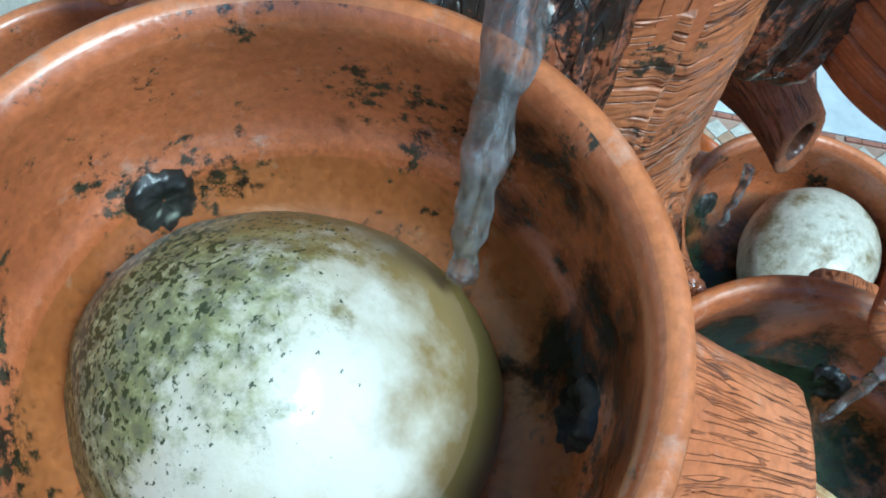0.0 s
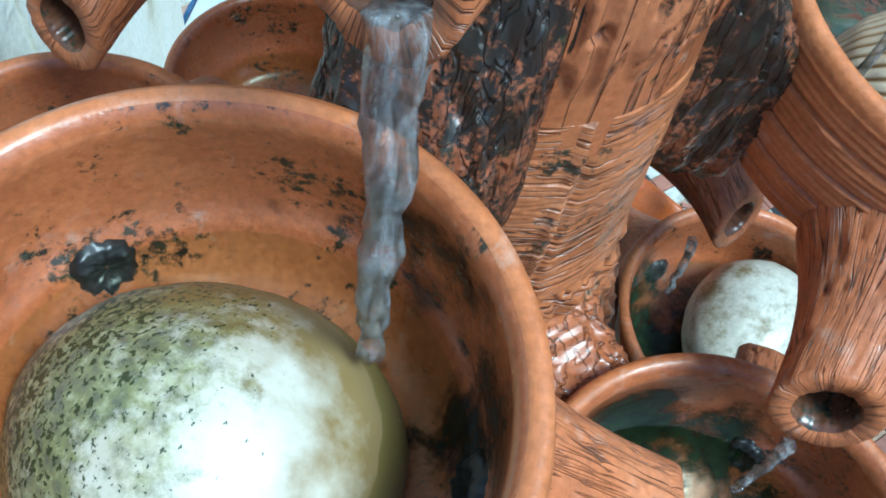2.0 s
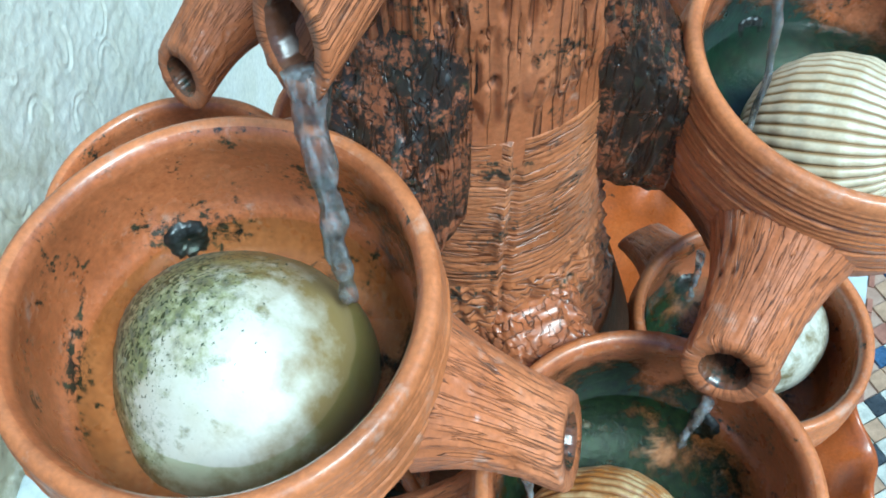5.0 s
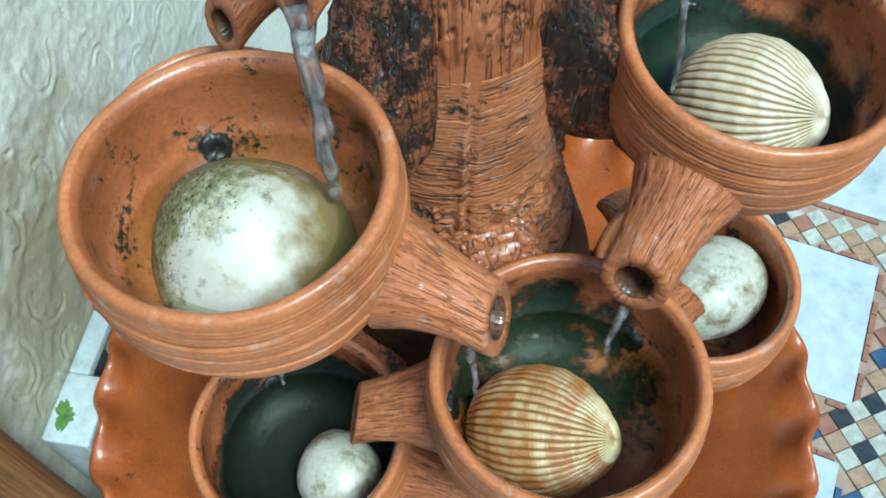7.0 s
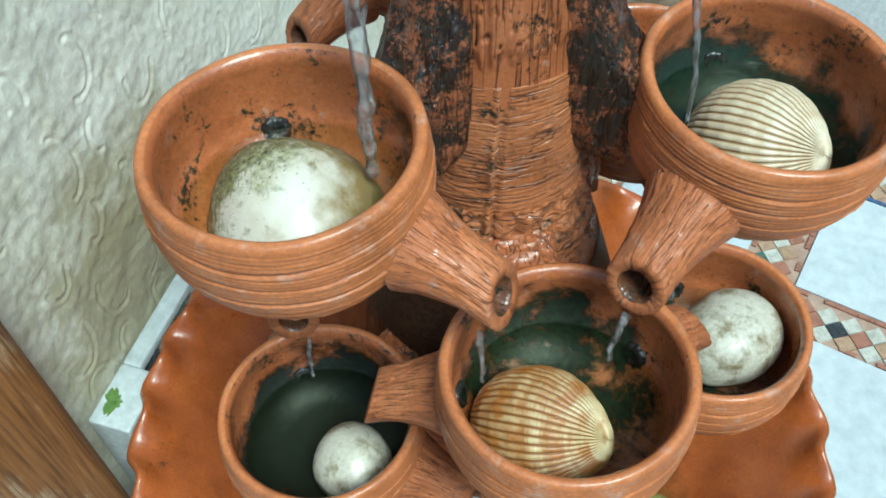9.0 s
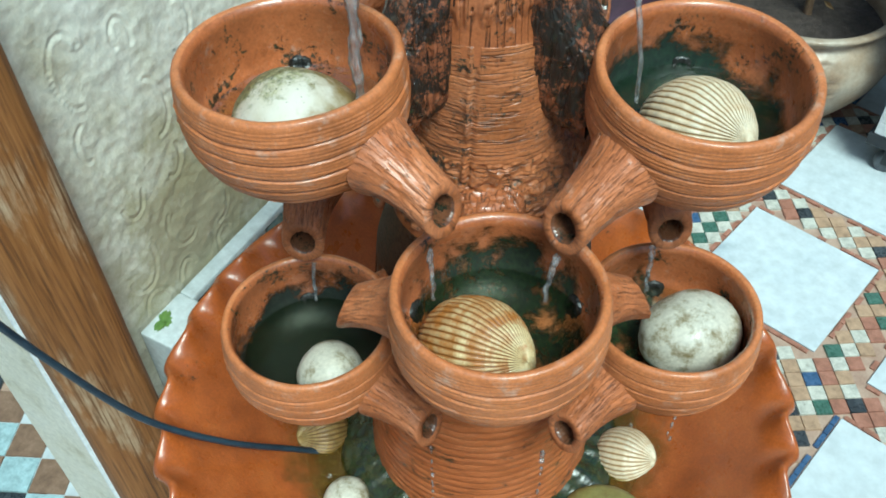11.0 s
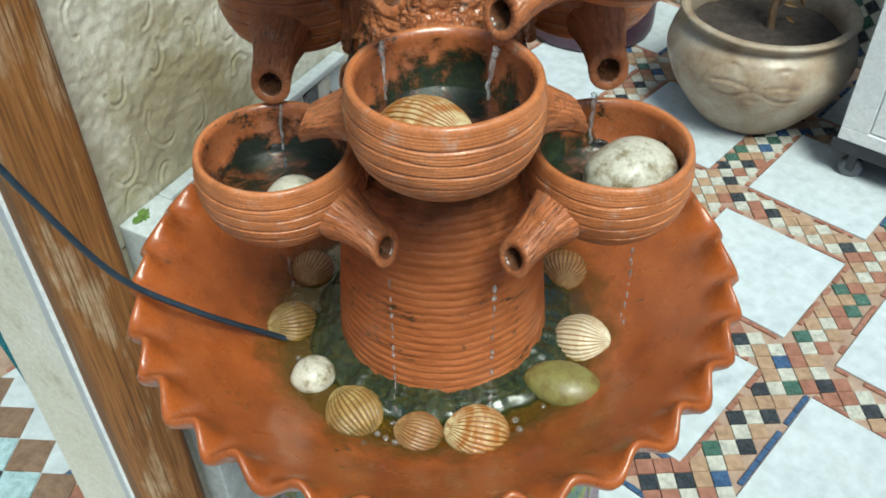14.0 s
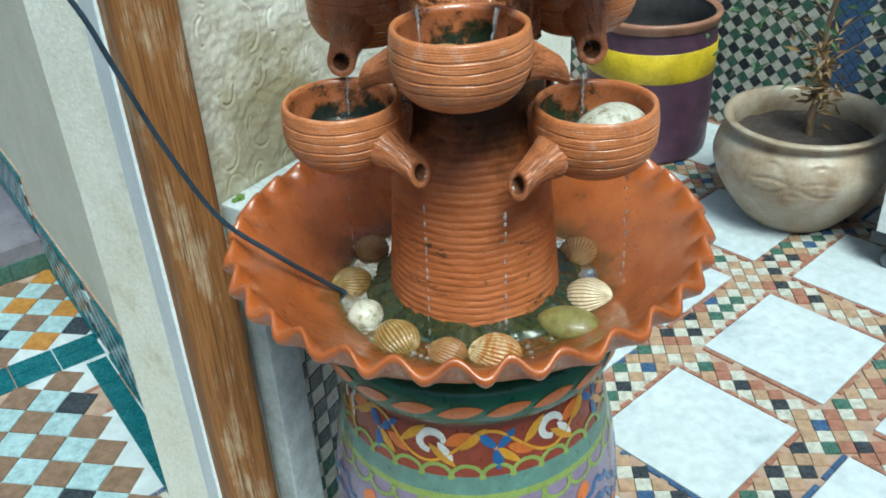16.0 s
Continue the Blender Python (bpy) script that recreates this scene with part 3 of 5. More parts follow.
P = np.zeros((14, 120, 3))
for i in range(14):
    rr = 0.12 + 0.10 * i / 13
    zz = float(np.interp(rr, [0.10, 0.1716, 0.2028, 0.2444], [0.837, 0.842, 0.857, 0.892])) + 0.0012
    for j in range(120):
        a = 2 * math.pi * j / 120
        P[i, j] = (rr * math.cos(a), rr * math.sin(a), zz)
v, f = grid(P)
part("silt", mesh_of("silt", v, f, [film("basin_silt", (0.055, 0.042, 0.012), (0.180, 0.115, 0.028), (0, 0, 0), 1.86, 34, soft=0.9, thick=0.75)]), basin, "olive brown silt under the water")
paint = lambda n, c, r=0.35: plain(n, [(0.3, tuple(q * 0.75 for q in c)), (0.6, c), (0.85, tuple(min(q * 1.25 + 0.02, 1) for q in c))], 40, r, 400, 0.2, 0.0006, coat=0.3)
M_GREEN, M_RED, M_BLUE, M_YEL = paint("green_paint", (0.010, 0.105, 0.055)), paint("red_brown_paint", (0.25, 0.050, 0.028)), paint("blue_paint", (0.03, 0.12, 0.32)), paint("yellow_paint", (0.62, 0.30, 0.03))
M_ORANGE, M_LIME, M_WHITE, M_LILAC = paint("orange_paint", (0.62, 0.16, 0.03)), paint("lime_paint", (0.27, 0.35, 0.09)), paint("white_paint", (0.72, 0.70, 0.66)), paint("lilac_paint", (0.26, 0.20, 0.30))
M_TURQ = paint("grey_green_paint", (0.13, 0.24, 0.20))
PED = fine([(0.12, 0.886), (0.175, 0.886), (0.198, 0.878), (0.203, 0.858), (0.199, 0.832), (0.184, 0.812), (0.171, 0.803), (0.178, 0.76), (0.190, 0.70), (0.205, 0.60), (0.212, 0.48), (0.20, 0.32), (0.170, 0.14), (0.150, 0.05), (0.165, 0.02), (0.165, 0.0)], 0.004) * (1.04, 0.9345)


def ped_r(z):
    q = PED[8:]
    return float(np.interp(-z, -q[:, 1], q[:, 0]))


pedestal = thing("pedestal", pose(0.134, 0.230, 0), "painted round pedestal with floral bands carrying the basin", "pedestal")


def ped_mat(z):
    return 0 if z > 0.753 else 1 if z > 0.672 else 2 if z > 0.646 else 3 if z > 0.632 else 4 if z > 0.2 else 0


v, f = lathe(PED, 128, lambda a, r, z, i: (0.0008 * nz(math.cos(a) * 5, math.sin(a) * 5, z * 20), 0))
part("body", mesh_of("body", v, f, [M_GREEN, M_RED, M_TURQ, M_LIME, M_LILAC], [ped_mat(PED[i // 128][1]) for i in range(len(f))]), pedestal)


def ribbon(path, widths, lift=0.0012):
    """A painted stroke on the pedestal along (angle, height) points."""
    V, F = [], []
    n = len(path)
    for i, (a, z) in enumerate(path):
        a0, z0 = path[max(i - 1, 0)]
        a1, z1 = path[min(i + 1, n - 1)]
        da, dz = (a1 - a0) * 0.18, z1 - z0
        L = math.hypot(da, dz) or 1
        for s in (-1, 0, 1):
            aa, zz = a - s * widths[i] * dz / L / 0.18, z + s * widths[i] * da / L
            r = ped_r(zz) + lift + (0.0006 if s == 0 else 0)
            V.append((r * math.cos(aa), r * math.sin(aa), zz))
        if i:
            k = 3 * i
            F += [(k - 3, k, k + 1, k - 2), (k - 2, k + 1, k + 2, k - 1)]
    return V, F


def leaf(a, z, turn, L, w):
    return ribbon([(a + L * (t - 0.5) * math.cos(turn) / 0.18, z + L * (t - 0.5) * math.sin(turn)) for t in np.linspace(0, 1, 9)], [max(w * math.sin(math.pi * t) ** 0.7, 0.0004) for t in np.linspace(0, 1, 9)])


N = 22
for piece in [leaf(2 * math.pi * i / N, 0.796, 0.22, 0.050, 0.0095) for i in range(N)]:
    part("painted_leaf", mesh_of("painted_leaf", *piece, [M_ORANGE]), pedestal, "orange painted leaf")
vine = [(2 * math.pi * i / 240, 0.712 + 0.022 * math.sin(2 * math.pi * i / 240 * 7)) for i in range(241)]
for piece in [ribbon(vine, [0.0022] * len(vine))] + [leaf(2 * math.pi * (i + 0.5) / 28, 0.712 + 0.012 * (-1) ** i, 0.7 * (-1) ** i, 0.045, 0.006) for i in range(28)]:
    part("painted_vine", mesh_of("painted_vine", *piece, [M_YEL]), pedestal, "yellow painted vine")
for piece in [leaf(2 * math.pi * i / 14, 0.724 - 0.02 * (i % 2), 0.4 - 0.8 * (i % 2), 0.038, 0.008) for i in range(14)]:
    part("painted_bud", mesh_of("painted_bud", *piece, [M_ORANGE]), pedestal, "orange painted bud")
blue, white = [], []
for i in range(7):
    a = 2 * math.pi * i / 7 - 0.62
    blue += [leaf(a, 0.696, math.pi / 2, 0.035, 0.007), leaf(a - 0.07, 0.721, 2.4, 0.035, 0.006), leaf(a + 0.07, 0.721, 0.75, 0.035, 0.006)]
    b = a + 0.43
    white += [ribbon([(b + 0.09 * math.cos(t), 0.718 + 0.013 * math.sin(t)) for t in np.linspace(0, 4.6, 14)], [0.0035 + 0.002 * math.sin(t) for t in np.linspace(0, 3, 14)]), leaf(b + 0.10, 0.706, -0.9, 0.032, 0.006)]
for piece in blue:
    part("painted_petal", mesh_of("painted_petal", *piece, [M_BLUE]), pedestal, "blue painted petal")
for piece in white:
    part("painted_curl", mesh_of("painted_curl", *piece, [M_WHITE]), pedestal, "white painted curl")
loops = []
for i in range(30):
    a = 2 * math.pi * i / 30
    loops.append(ribbon([(a + 0.115 * math.cos(t), 0.667 + 0.020 * math.sin(t)) for t in np.linspace(0, math.pi, 12)], [0.0028] * 12))
    loops.append(ribbon([(a + 0.115 * math.cos(t), 0.633 - 0.022 * math.sin(t)) for t in np.linspace(0, math.pi, 12)], [0.0030] * 12))
for piece in loops:
    part("painted_loop", mesh_of("painted_loop", *piece, [M_LIME]), pedestal, "lime painted scallop")
zig = []
for k, off in enumerate((0.0, 0.02)):
    zig.append(ribbon([(2 * math.pi * i / 180, 0.561 - off * 1.6 + 0.024 * math.sin(2 * math.pi * i / 180 * 9) + 0.006 * math.sin(i * 1.7)) for i in range(181)], [0.004] * 181))
for piece in zig:
    part("painted_wave", mesh_of("painted_wave", *piece, [M_BLUE]), pedestal, "blue painted wavy line")
for piece in [leaf(2 * math.pi * i / 16, 0.589 - 0.09 * (i % 2), 1.2, 0.035, 0.011) for i in range(16)]:
    part("painted_spot", mesh_of("painted_spot", *piece, [M_ORANGE]), pedestal, "orange painted spot")

# ---------------------------------------------------------------- shells and stones
def shell_mat(name, pale, band, amount, moss=0.0, rings=9.0):
    """Shell: pale ribs, coloured growth bands across them, a darker band colour in the furrows."""
    m, nt, ln, p = nodes(name)
    co = own(nt)
    at = nt.new("ShaderNodeAttribute")
    at.attribute_name = "growth"
    b = noise_tex(nt, ln, stretched(nt, ln, at.outputs["Vector"], (rings, 0.5, 0.5)), 1.6, 4, 0.65, 0.25)
    sx = nt.new("ShaderNodeSeparateXYZ")
    ln.new(at.outputs["Vector"], sx.inputs[0])
    old = nt.new("ShaderNodeMath")
    old.operation = "MULTIPLY_ADD"
    ln.new(sx.outputs[0], old.inputs[0])
    old.inputs[1].default_value = 0.50
    ln.new(b, old.inputs[2])
    f = ramp(nt, ln, old.outputs[0], [(0.53, (0, 0, 0)), (0.68, (amount,) * 3)])
    g = ramp(nt, ln, noise_tex(nt, ln, co, 90, 5), [(0.30, (0.25,) * 3), (0.58, (1, 1, 1))])
    f = mix(nt, ln, 1.0, f, g, "MULTIPLY")
    c = mix(nt, ln, f, pale, band)
    c = mix(nt, ln, 1.0, c, ramp(nt, ln, noise_tex(nt, ln, co, 300, 4), [(0.3, (0.8,) * 3), (0.7, (1.05,) * 3)]), "MULTIPLY")
    if moss:
        k = ramp(nt, ln, noise_tex(nt, ln, co, 55, 7, 0.7), [(0.66 - moss * 0.3, (0, 0, 0)), (0.76 - moss * 0.2, (0.9,) * 3)])
        c = mix(nt, ln, k, c, (0.16, 0.115, 0.035))
    at = nt.new("ShaderNodeAttribute")
    at.attribute_name = "furrow"
    c = mix(nt, ln, ramp(nt, ln, at.outputs["Fac"], [(0.16, (0, 0, 0)), (0.52, (0.95,) * 3)]), c, tuple(q * 0.55 for q in band))
    ln.new(c, p.inputs["Base Color"])
    p.inputs["Roughness"].default_value, p.inputs["Coat Weight"].default_value = 0.42, 0.15
    bump(nt, ln, p, noise_tex(nt, ln, co, 350, 4), 0.25, 0.0005)
    return m


def cockle_mesh(L, W, H, ribs, mat, depth=0.02, lift=24):
    """A ribbed cockle valve: the beak at -x, raised by lift degrees, its ribs running from there like meridians over the dome."""
    nu, nv = ribs * 14, 56
    up = radians(lift)
    P, furrow, growth = [], [], []
    for j in range(nv):
        th = math.pi * (0.004 + 0.992 * (j / (nv - 1)) ** 1.15)
        row = []
        for i in range(nu):
            ph = 2 * math.pi * i / nu
            wave = abs(math.cos(ribs * ph / 2)) ** 0.55
            on = min(1, math.sin(th) * 2.6)
            k = 1 + depth * (wave - 0.6) * 2 * on + 0.006 * math.sin(th * 21 + 0.6 * nz(ph * 2, th)) * on
            x, y, z = -math.cos(th), math.sin(th) * math.sin(ph), math.sin(th) * math.cos(ph)
            x, z = x * math.cos(up) + z * math.sin(up), -x * math.sin(up) + z * math.cos(up)
            slim = 1 - 0.30 * max(-x, 0) ** 2
            hook = 0.10 * max(-x, 0) ** 3
            row.append((k * x * L / 2, k * y * slim * W / 2, max(k * z * (1 - 0.10 * max(-x, 0)) + hook, -0.55) * H))
            furrow.append((1 - wave) * on)
            growth += [th / math.pi, 0.5 + 0.5 * math.cos(ph), 0.5 + 0.5 * math.sin(ph)]
        P.append(row)
    v, f = grid(P)
    me = mesh_of("shell", v, f, [mat])
    me.attributes.new("furrow", "FLOAT", "POINT").data.foreach_set("value", furrow)
    me.attributes.new("growth", "FLOAT_VECTOR", "POINT").data.foreach_set("vector", growth)
    return me


def dome_mesh(a, b, h, mat, seed, peak=1.0, full=False):
    """A smooth domed shell or stone of half axes a, b and height h."""
    P = []
    n = 34
    for i in range(n):
        t = i / (n - 1) * (math.pi if full else math.pi / 2 * 1.08)
        row = []
        for j in range(56):
            q = 2 * math.pi * j / 56
            d = Vector((math.sin(t) * math.cos(q), math.sin(t) * math.sin(q), math.cos(t)))
            k = 1 + 0.045 * nz(d.x * 1.6 + seed, d.y * 1.6, d.z * 1.6) + 0.012 * nz(d.x * 7 + seed, d.y * 7, d.z * 7)
            egg = 1 + 0.10 * d.x
            row.append((a * d.x * k, b * d.y * k * egg, h * math.copysign(abs(d.z) ** peak, d.z) * k))
        P.append(row)
    v, f = grid(P)
    return mesh_of("dome", v, f, [mat])


def mossy_shell():
    """White shell with olive crust on its crown, dark specks and a brown edge."""
    m, nt, ln, p = nodes("mossy_white_shell")
    co = own(nt)
    c = ramp(nt, ln, noise_tex(nt, ln, co, 30, 5), [(0.3, (0.48, 0.43, 0.31)), (0.5, (0.59, 0.55, 0.46)), (0.8, (0.64, 0.60, 0.54))])
    sx = nt.new("ShaderNodeSeparateXYZ")
    ln.new(co, sx.inputs[0])
    side = nt.new("ShaderNodeMath")
    side.operation = "MULTIPLY_ADD"
    ln.new(sx.outputs[0], side.inputs[0])
    side.inputs[1].default_value, side.inputs[2].default_value = -7.0, -0.02
    cr = nt.new("ShaderNodeMath")
    cr.operation = "ADD"
    ln.new(noise_tex(nt, ln, co, 75, 8, 0.72, 0.0), cr.inputs[0])
    ln.new(side.outputs[0], cr.inputs[1])
    f = ramp(nt, ln, cr.outputs[0], [(0.44, (0, 0, 0)), (0.60, (0.82,) * 3)])
    oc = ramp(nt, ln, noise_tex(nt, ln, co, 260, 4), [(0.35, (0.035, 0.045, 0.010)), (0.55, (0.15, 0.16, 0.030)), (0.75, (0.46, 0.45, 0.26))])
    c = mix(nt, ln, f, c, oc)
    low = nt.new("ShaderNodeMath")
    low.operation = "ADD"
    ln.new(noise_tex(nt, ln, co, 75, 6), low.inputs[0])
    dt = nt.new("ShaderNodeVectorMath")
    dt.operation = "DOT_PRODUCT"
    ln.new(co, dt.inputs[0])
    dt.inputs[1].default_value = (3.0, 8.0, -18.0)
    zz = nt.new("ShaderNodeMath")
    zz.operation = "ADD"
    ln.new(dt.outputs["Value"], zz.inputs[0])
    zz.inputs[1].default_value = 0.52
    ln.new(zz.outputs[0], low.inputs[1])
    c = mix(nt, ln, ramp(nt, ln, low.outputs[0], [(0.40, (0, 0, 0)), (0.80, (0.9,) * 3)]), c, (0.20, 0.125, 0.022))
    spk = nt.new("ShaderNodeMath")
    spk.operation = "MULTIPLY_ADD"
    ln.new(side.outputs[0], spk.inputs[0])
    spk.inputs[1].default_value = 0.55
    ln.new(noise_tex(nt, ln, stretched(nt, ln, co, (1.3, 1, 1)), 480, 4, 0.6), spk.inputs[2])
    sp = ramp(nt, ln, spk.outputs[0], [(0.605, (0, 0, 0)), (0.645, (0.95,) * 3)])
    c = mix(nt, ln, sp, c, (0.028, 0.040, 0.012))
    ln.new(c, p.inputs["Base Color"])
    p.inputs["Roughness"].default_value, p.inputs["Coat Weight"].default_value = 0.48, 0.12
    bump(nt, ln, p, noise_tex(nt, ln, co, 200, 5), 0.3, 0.0008)
    return m


M_MOSSY = mossy_shell()
M_EGG = shell_mat("white_stained_shell", (0.60, 0.57, 0.47), (0.32, 0.21, 0.06), 0.25, 0.62, 9)
M_COCK1 = shell_mat("cream_cockle", (0.72, 0.63, 0.46), (0.50, 0.29, 0.11), 0.40)
M_COCK2 = shell_mat("orange_cockle", (0.68, 0.55, 0.30), (0.38, 0.135, 0.020), 0.95, 0.0, 7.0)
M_COCK3 = shell_mat("yellow_cockle", (0.48, 0.34, 0.13), (0.26, 0.13, 0.03), 0.8, 0.5)
M_COCK4 = shell_mat("brown_cockle", (0.42, 0.25, 0.10), (0.28, 0.11, 0.035), 0.8, 0.45)
M_PEBBLE = shell_mat("olive_clam", (0.24, 0.22, 0.07), (0.10, 0.11, 0.03), 0.6, 0.75)

thing("clam_shell", pose(0.0850, 0.1045, 1.313, 0, 0, -18), "large white domed shell with green algae crust lying in a cup", "shell", "shells in the cups", data=dome_mesh(0.0510, 0.0475, 0.044, M_MOSSY, 1, 1.22))
thing("cockle_shell", pose(0.2865, 0.2735, 1.315, 0, 0, 168), "large cream ribbed cockle lying in a cup", "shell", "shells in the cups", data=cockle_mesh(0.080, 0.077, 0.034, 46, M_COCK1))
thing("cockle_shell", pose(0.2375, 0.1095, 1.203, 0, 0, 187), "orange-banded ribbed cockle lying in a cup", "shell", "shells in the cups", data=cockle_mesh(0.084, 0.074, 0.034, 46, M_COCK2))
thing("clam_shell", pose(0.3120, 0.2960, 1.100, 0, 0, 62), "smooth white clam with ochre stains in a cup", "shell", "shells in the cups", data=dome_mesh(0.045, 0.036, 0.033, M_EGG, 3, full=True))
thing("clam_shell", pose(0.1200, 0.0710, 1.106, 0, 0, 60), "small white knobbed shell under murky water", "shell", "shells in the cups", data=dome_mesh(0.027, 0.030, 0.024, M_EGG, 7, full=True))
for x, y, turn, k, kind, label in [
    (0.279, 0.313, 196, 0.066, 0, "cream ribbed cockle with dark furrows at the water's edge"), (0.200, 0.389, 120, 0.062, 2, "pinkish brown ribbed shell in the basin water"),
    (0.268, 0.139, 40, 0.066, 1, "cream and orange cockle in the basin water"), (0.223, 0.101, 30, 0.050, 2, "small orange brown cockle under water"),
    (0.155, 0.077, -10, 0.064, 3, "yellow cockle under shallow water"), (0.0120, 0.121, 70, 0.058, 3, "knobbly brown and white shell in the basin"), (-0.034, 0.196, 120, 0.056, 2, "dull yellow shell under water")]:
    mt = (M_COCK1, M_COCK2, M_COCK4, M_COCK3)[kind]
    thing("cockle_shell", pose(x, y, 0.844, 0, 0, turn), label, "shell", "shells in the basin", data=cockle_mesh(k, k * 0.93, k * 0.36, 30, mt, 0.026))
thing("clam_shell", pose(0.300, 0.2425, 0.850, 0, 0, 25), "smooth olive green clam in the basin water", "shell", "shells in the basin", data=dome_mesh(0.041, 0.027, 0.020, M_PEBBLE, 11, full=True))
thing("clam_shell", pose(0.090, 0.081, 0.850, 0, 0, 70), "small round white and brown shell in the basin", "shell", "shells in the basin", data=dome_mesh(0.024, 0.022, 0.018, M_EGG, 13, full=True))


# ---------------------------------------------------------------- the courtyard
GA = -1.6                       # turn of the floor's grid
TILE, PITCH_X, PITCH_Y = 0.340, 0.468, 0.466
GX, GY = -0.068, 1.187          # far corner of one slab by the pedestal
M_GROUT = plain("grout", [(0.3, (0.30, 0.19, 0.14)), (0.6, (0.42, 0.30, 0.23)), (0.85, (0.52, 0.44, 0.37))], 25, 0.8, 250, 0.4)
M_MARBLE = plain("marble", [(0.28, (0.38, 0.43, 0.46)), (0.40, (0.52, 0.57, 0.60)), (0.75, (0.58, 0.62, 0.64))], 6, 0.22, 30, 0.03, 0.0006)
glaze = lambda n, c, r=0.3: plain(n, [(0.25, tuple(q * 0.6 for q in c)), (0.5, c), (0.8, tuple(min(q * 1.3 + 0.03, 1) for q in c))], 55, r, 350, 0.25, 0.0006)
ZELLIGE = [glaze("white_zellige", (0.50, 0.49, 0.43)), glaze("black_zellige", (0.035, 0.042, 0.050)), glaze("navy_zellige", (0.05, 0.10, 0.20)), glaze("red_zellige", (0.31, 0.14, 0.095), 0.5), glaze("ochre_zellige", (0.38, 0.25, 0.16), 0.5), glaze("green_zellige", (0.06, 0.13, 0.10))]

floor = thing("floor", pose(0, 0, 0), "courtyard floor of marble slabs and small mosaic bands", "floor", kind="structure", data=mesh_of("floor", [(-5, -4, 0), (4, -4, 0), (4, 6, 0), (-5, 6, 0)], [(0, 1, 2, 3)], [M_GROUT], smooth=False))
G = pose(GX, GY, 0, 0, 0, GA)   # floor grid: a slab's far corner, x along its edge, y away
slab_v, slab_f = box(0, -TILE, 0.001, TILE, 0, 0.006, 0.0015)
slab_me = mesh_of("marble_slab", slab_v, slab_f, [M_MARBLE], smooth=False)
for i in range(-3, 4):
    for j in range(-4, 4):
        part("marble_slab", slab_me, floor, "", G @ pose(i * PITCH_X, j * PITCH_Y, 0))

# mosaic bands: small lozenges laid cornerwise between the slabs
S = 0.0530
pieces = {k: [] for k in range(6)}
rng = random.Random(5)


def lozenge(cx, cy, h, z0, z1, shrink=0.93):
    k = h * shrink
    top = [(cx - k, cy, z1), (cx, cy - k, z1), (cx + k, cy, z1), (cx, cy + k, z1)]
    k = h * 0.985
    low = [(cx - k, cy, z0), (cx, cy - k, z0), (cx + k, cy, z0), (cx, cy + k, z0)]
    return low + top, [(4, 5, 6, 7), (0, 1, 5, 4), (1, 2, 6, 5), (2, 3, 7, 6), (3, 0, 4, 7)]


near = []
for i in range(-36, 48):
    for j in range(-48, 40):
        if (i + j) % 2:
            continue
        cx, cy = i * S / 2, j * S / 2
        u, w = cx % PITCH_X, (cy + TILE) % PITCH_Y
        m = S * 0.40
        if u < TILE + m and w < TILE + m and not (u > TILE - 0 or w > TILE - 0):
            continue
        inx, iny = u > TILE, w > TILE
        if not (inx or iny):
            continue
        e = min(abs(u - TILE), abs(u - PITCH_X)) if inx and not iny else min(abs(w - TILE), abs(w - PITCH_Y)) if iny and not inx else 1
        if e < m:
            continue
        r = rng.random()
        if (i // 2 + j // 2) % 2 == 0 and i % 2 == 0:
            c = 1 if r < 0.45 else 2 if r < 0.60 else 5 if r < 0.72 else 4
        elif i % 2 == 0:
            c = 4 if r < 0.60 else 3 if r < 0.92 else 5
        else:
            c = 0 if r < 0.68 else 3 if r < 0.85 else 4
        pieces[c].append((cx, cy))
loz_v, loz_f = lozenge(0, 0, S / 2, 0.0, 0.0052)
for c, spots in pieces.items():
    rest = []
    me = mesh_of("mosaic_tile", loz_v, loz_f, [ZELLIGE[c]], smooth=False)
    for cx, cy in spots:
        if 0.30 < cx < 0.52 and -0.45 < cy < 0.62 or -0.15 < cx < 0.30 and 0.0 < cy < 0.13:
            part("mosaic_tile", me, floor, "", G @ pose(cx, cy, rng.uniform(0, 0.0008)))
        else:
            rest.append(lozenge(cx, cy, S / 2, 0.0, 0.0052 + rng.uniform(0, 0.0008)))
    if rest:
        part("mosaic_band", mesh_of("mosaic_band", *joined(rest), [ZELLIGE[c]], smooth=False), floor, "", G, "stuff")
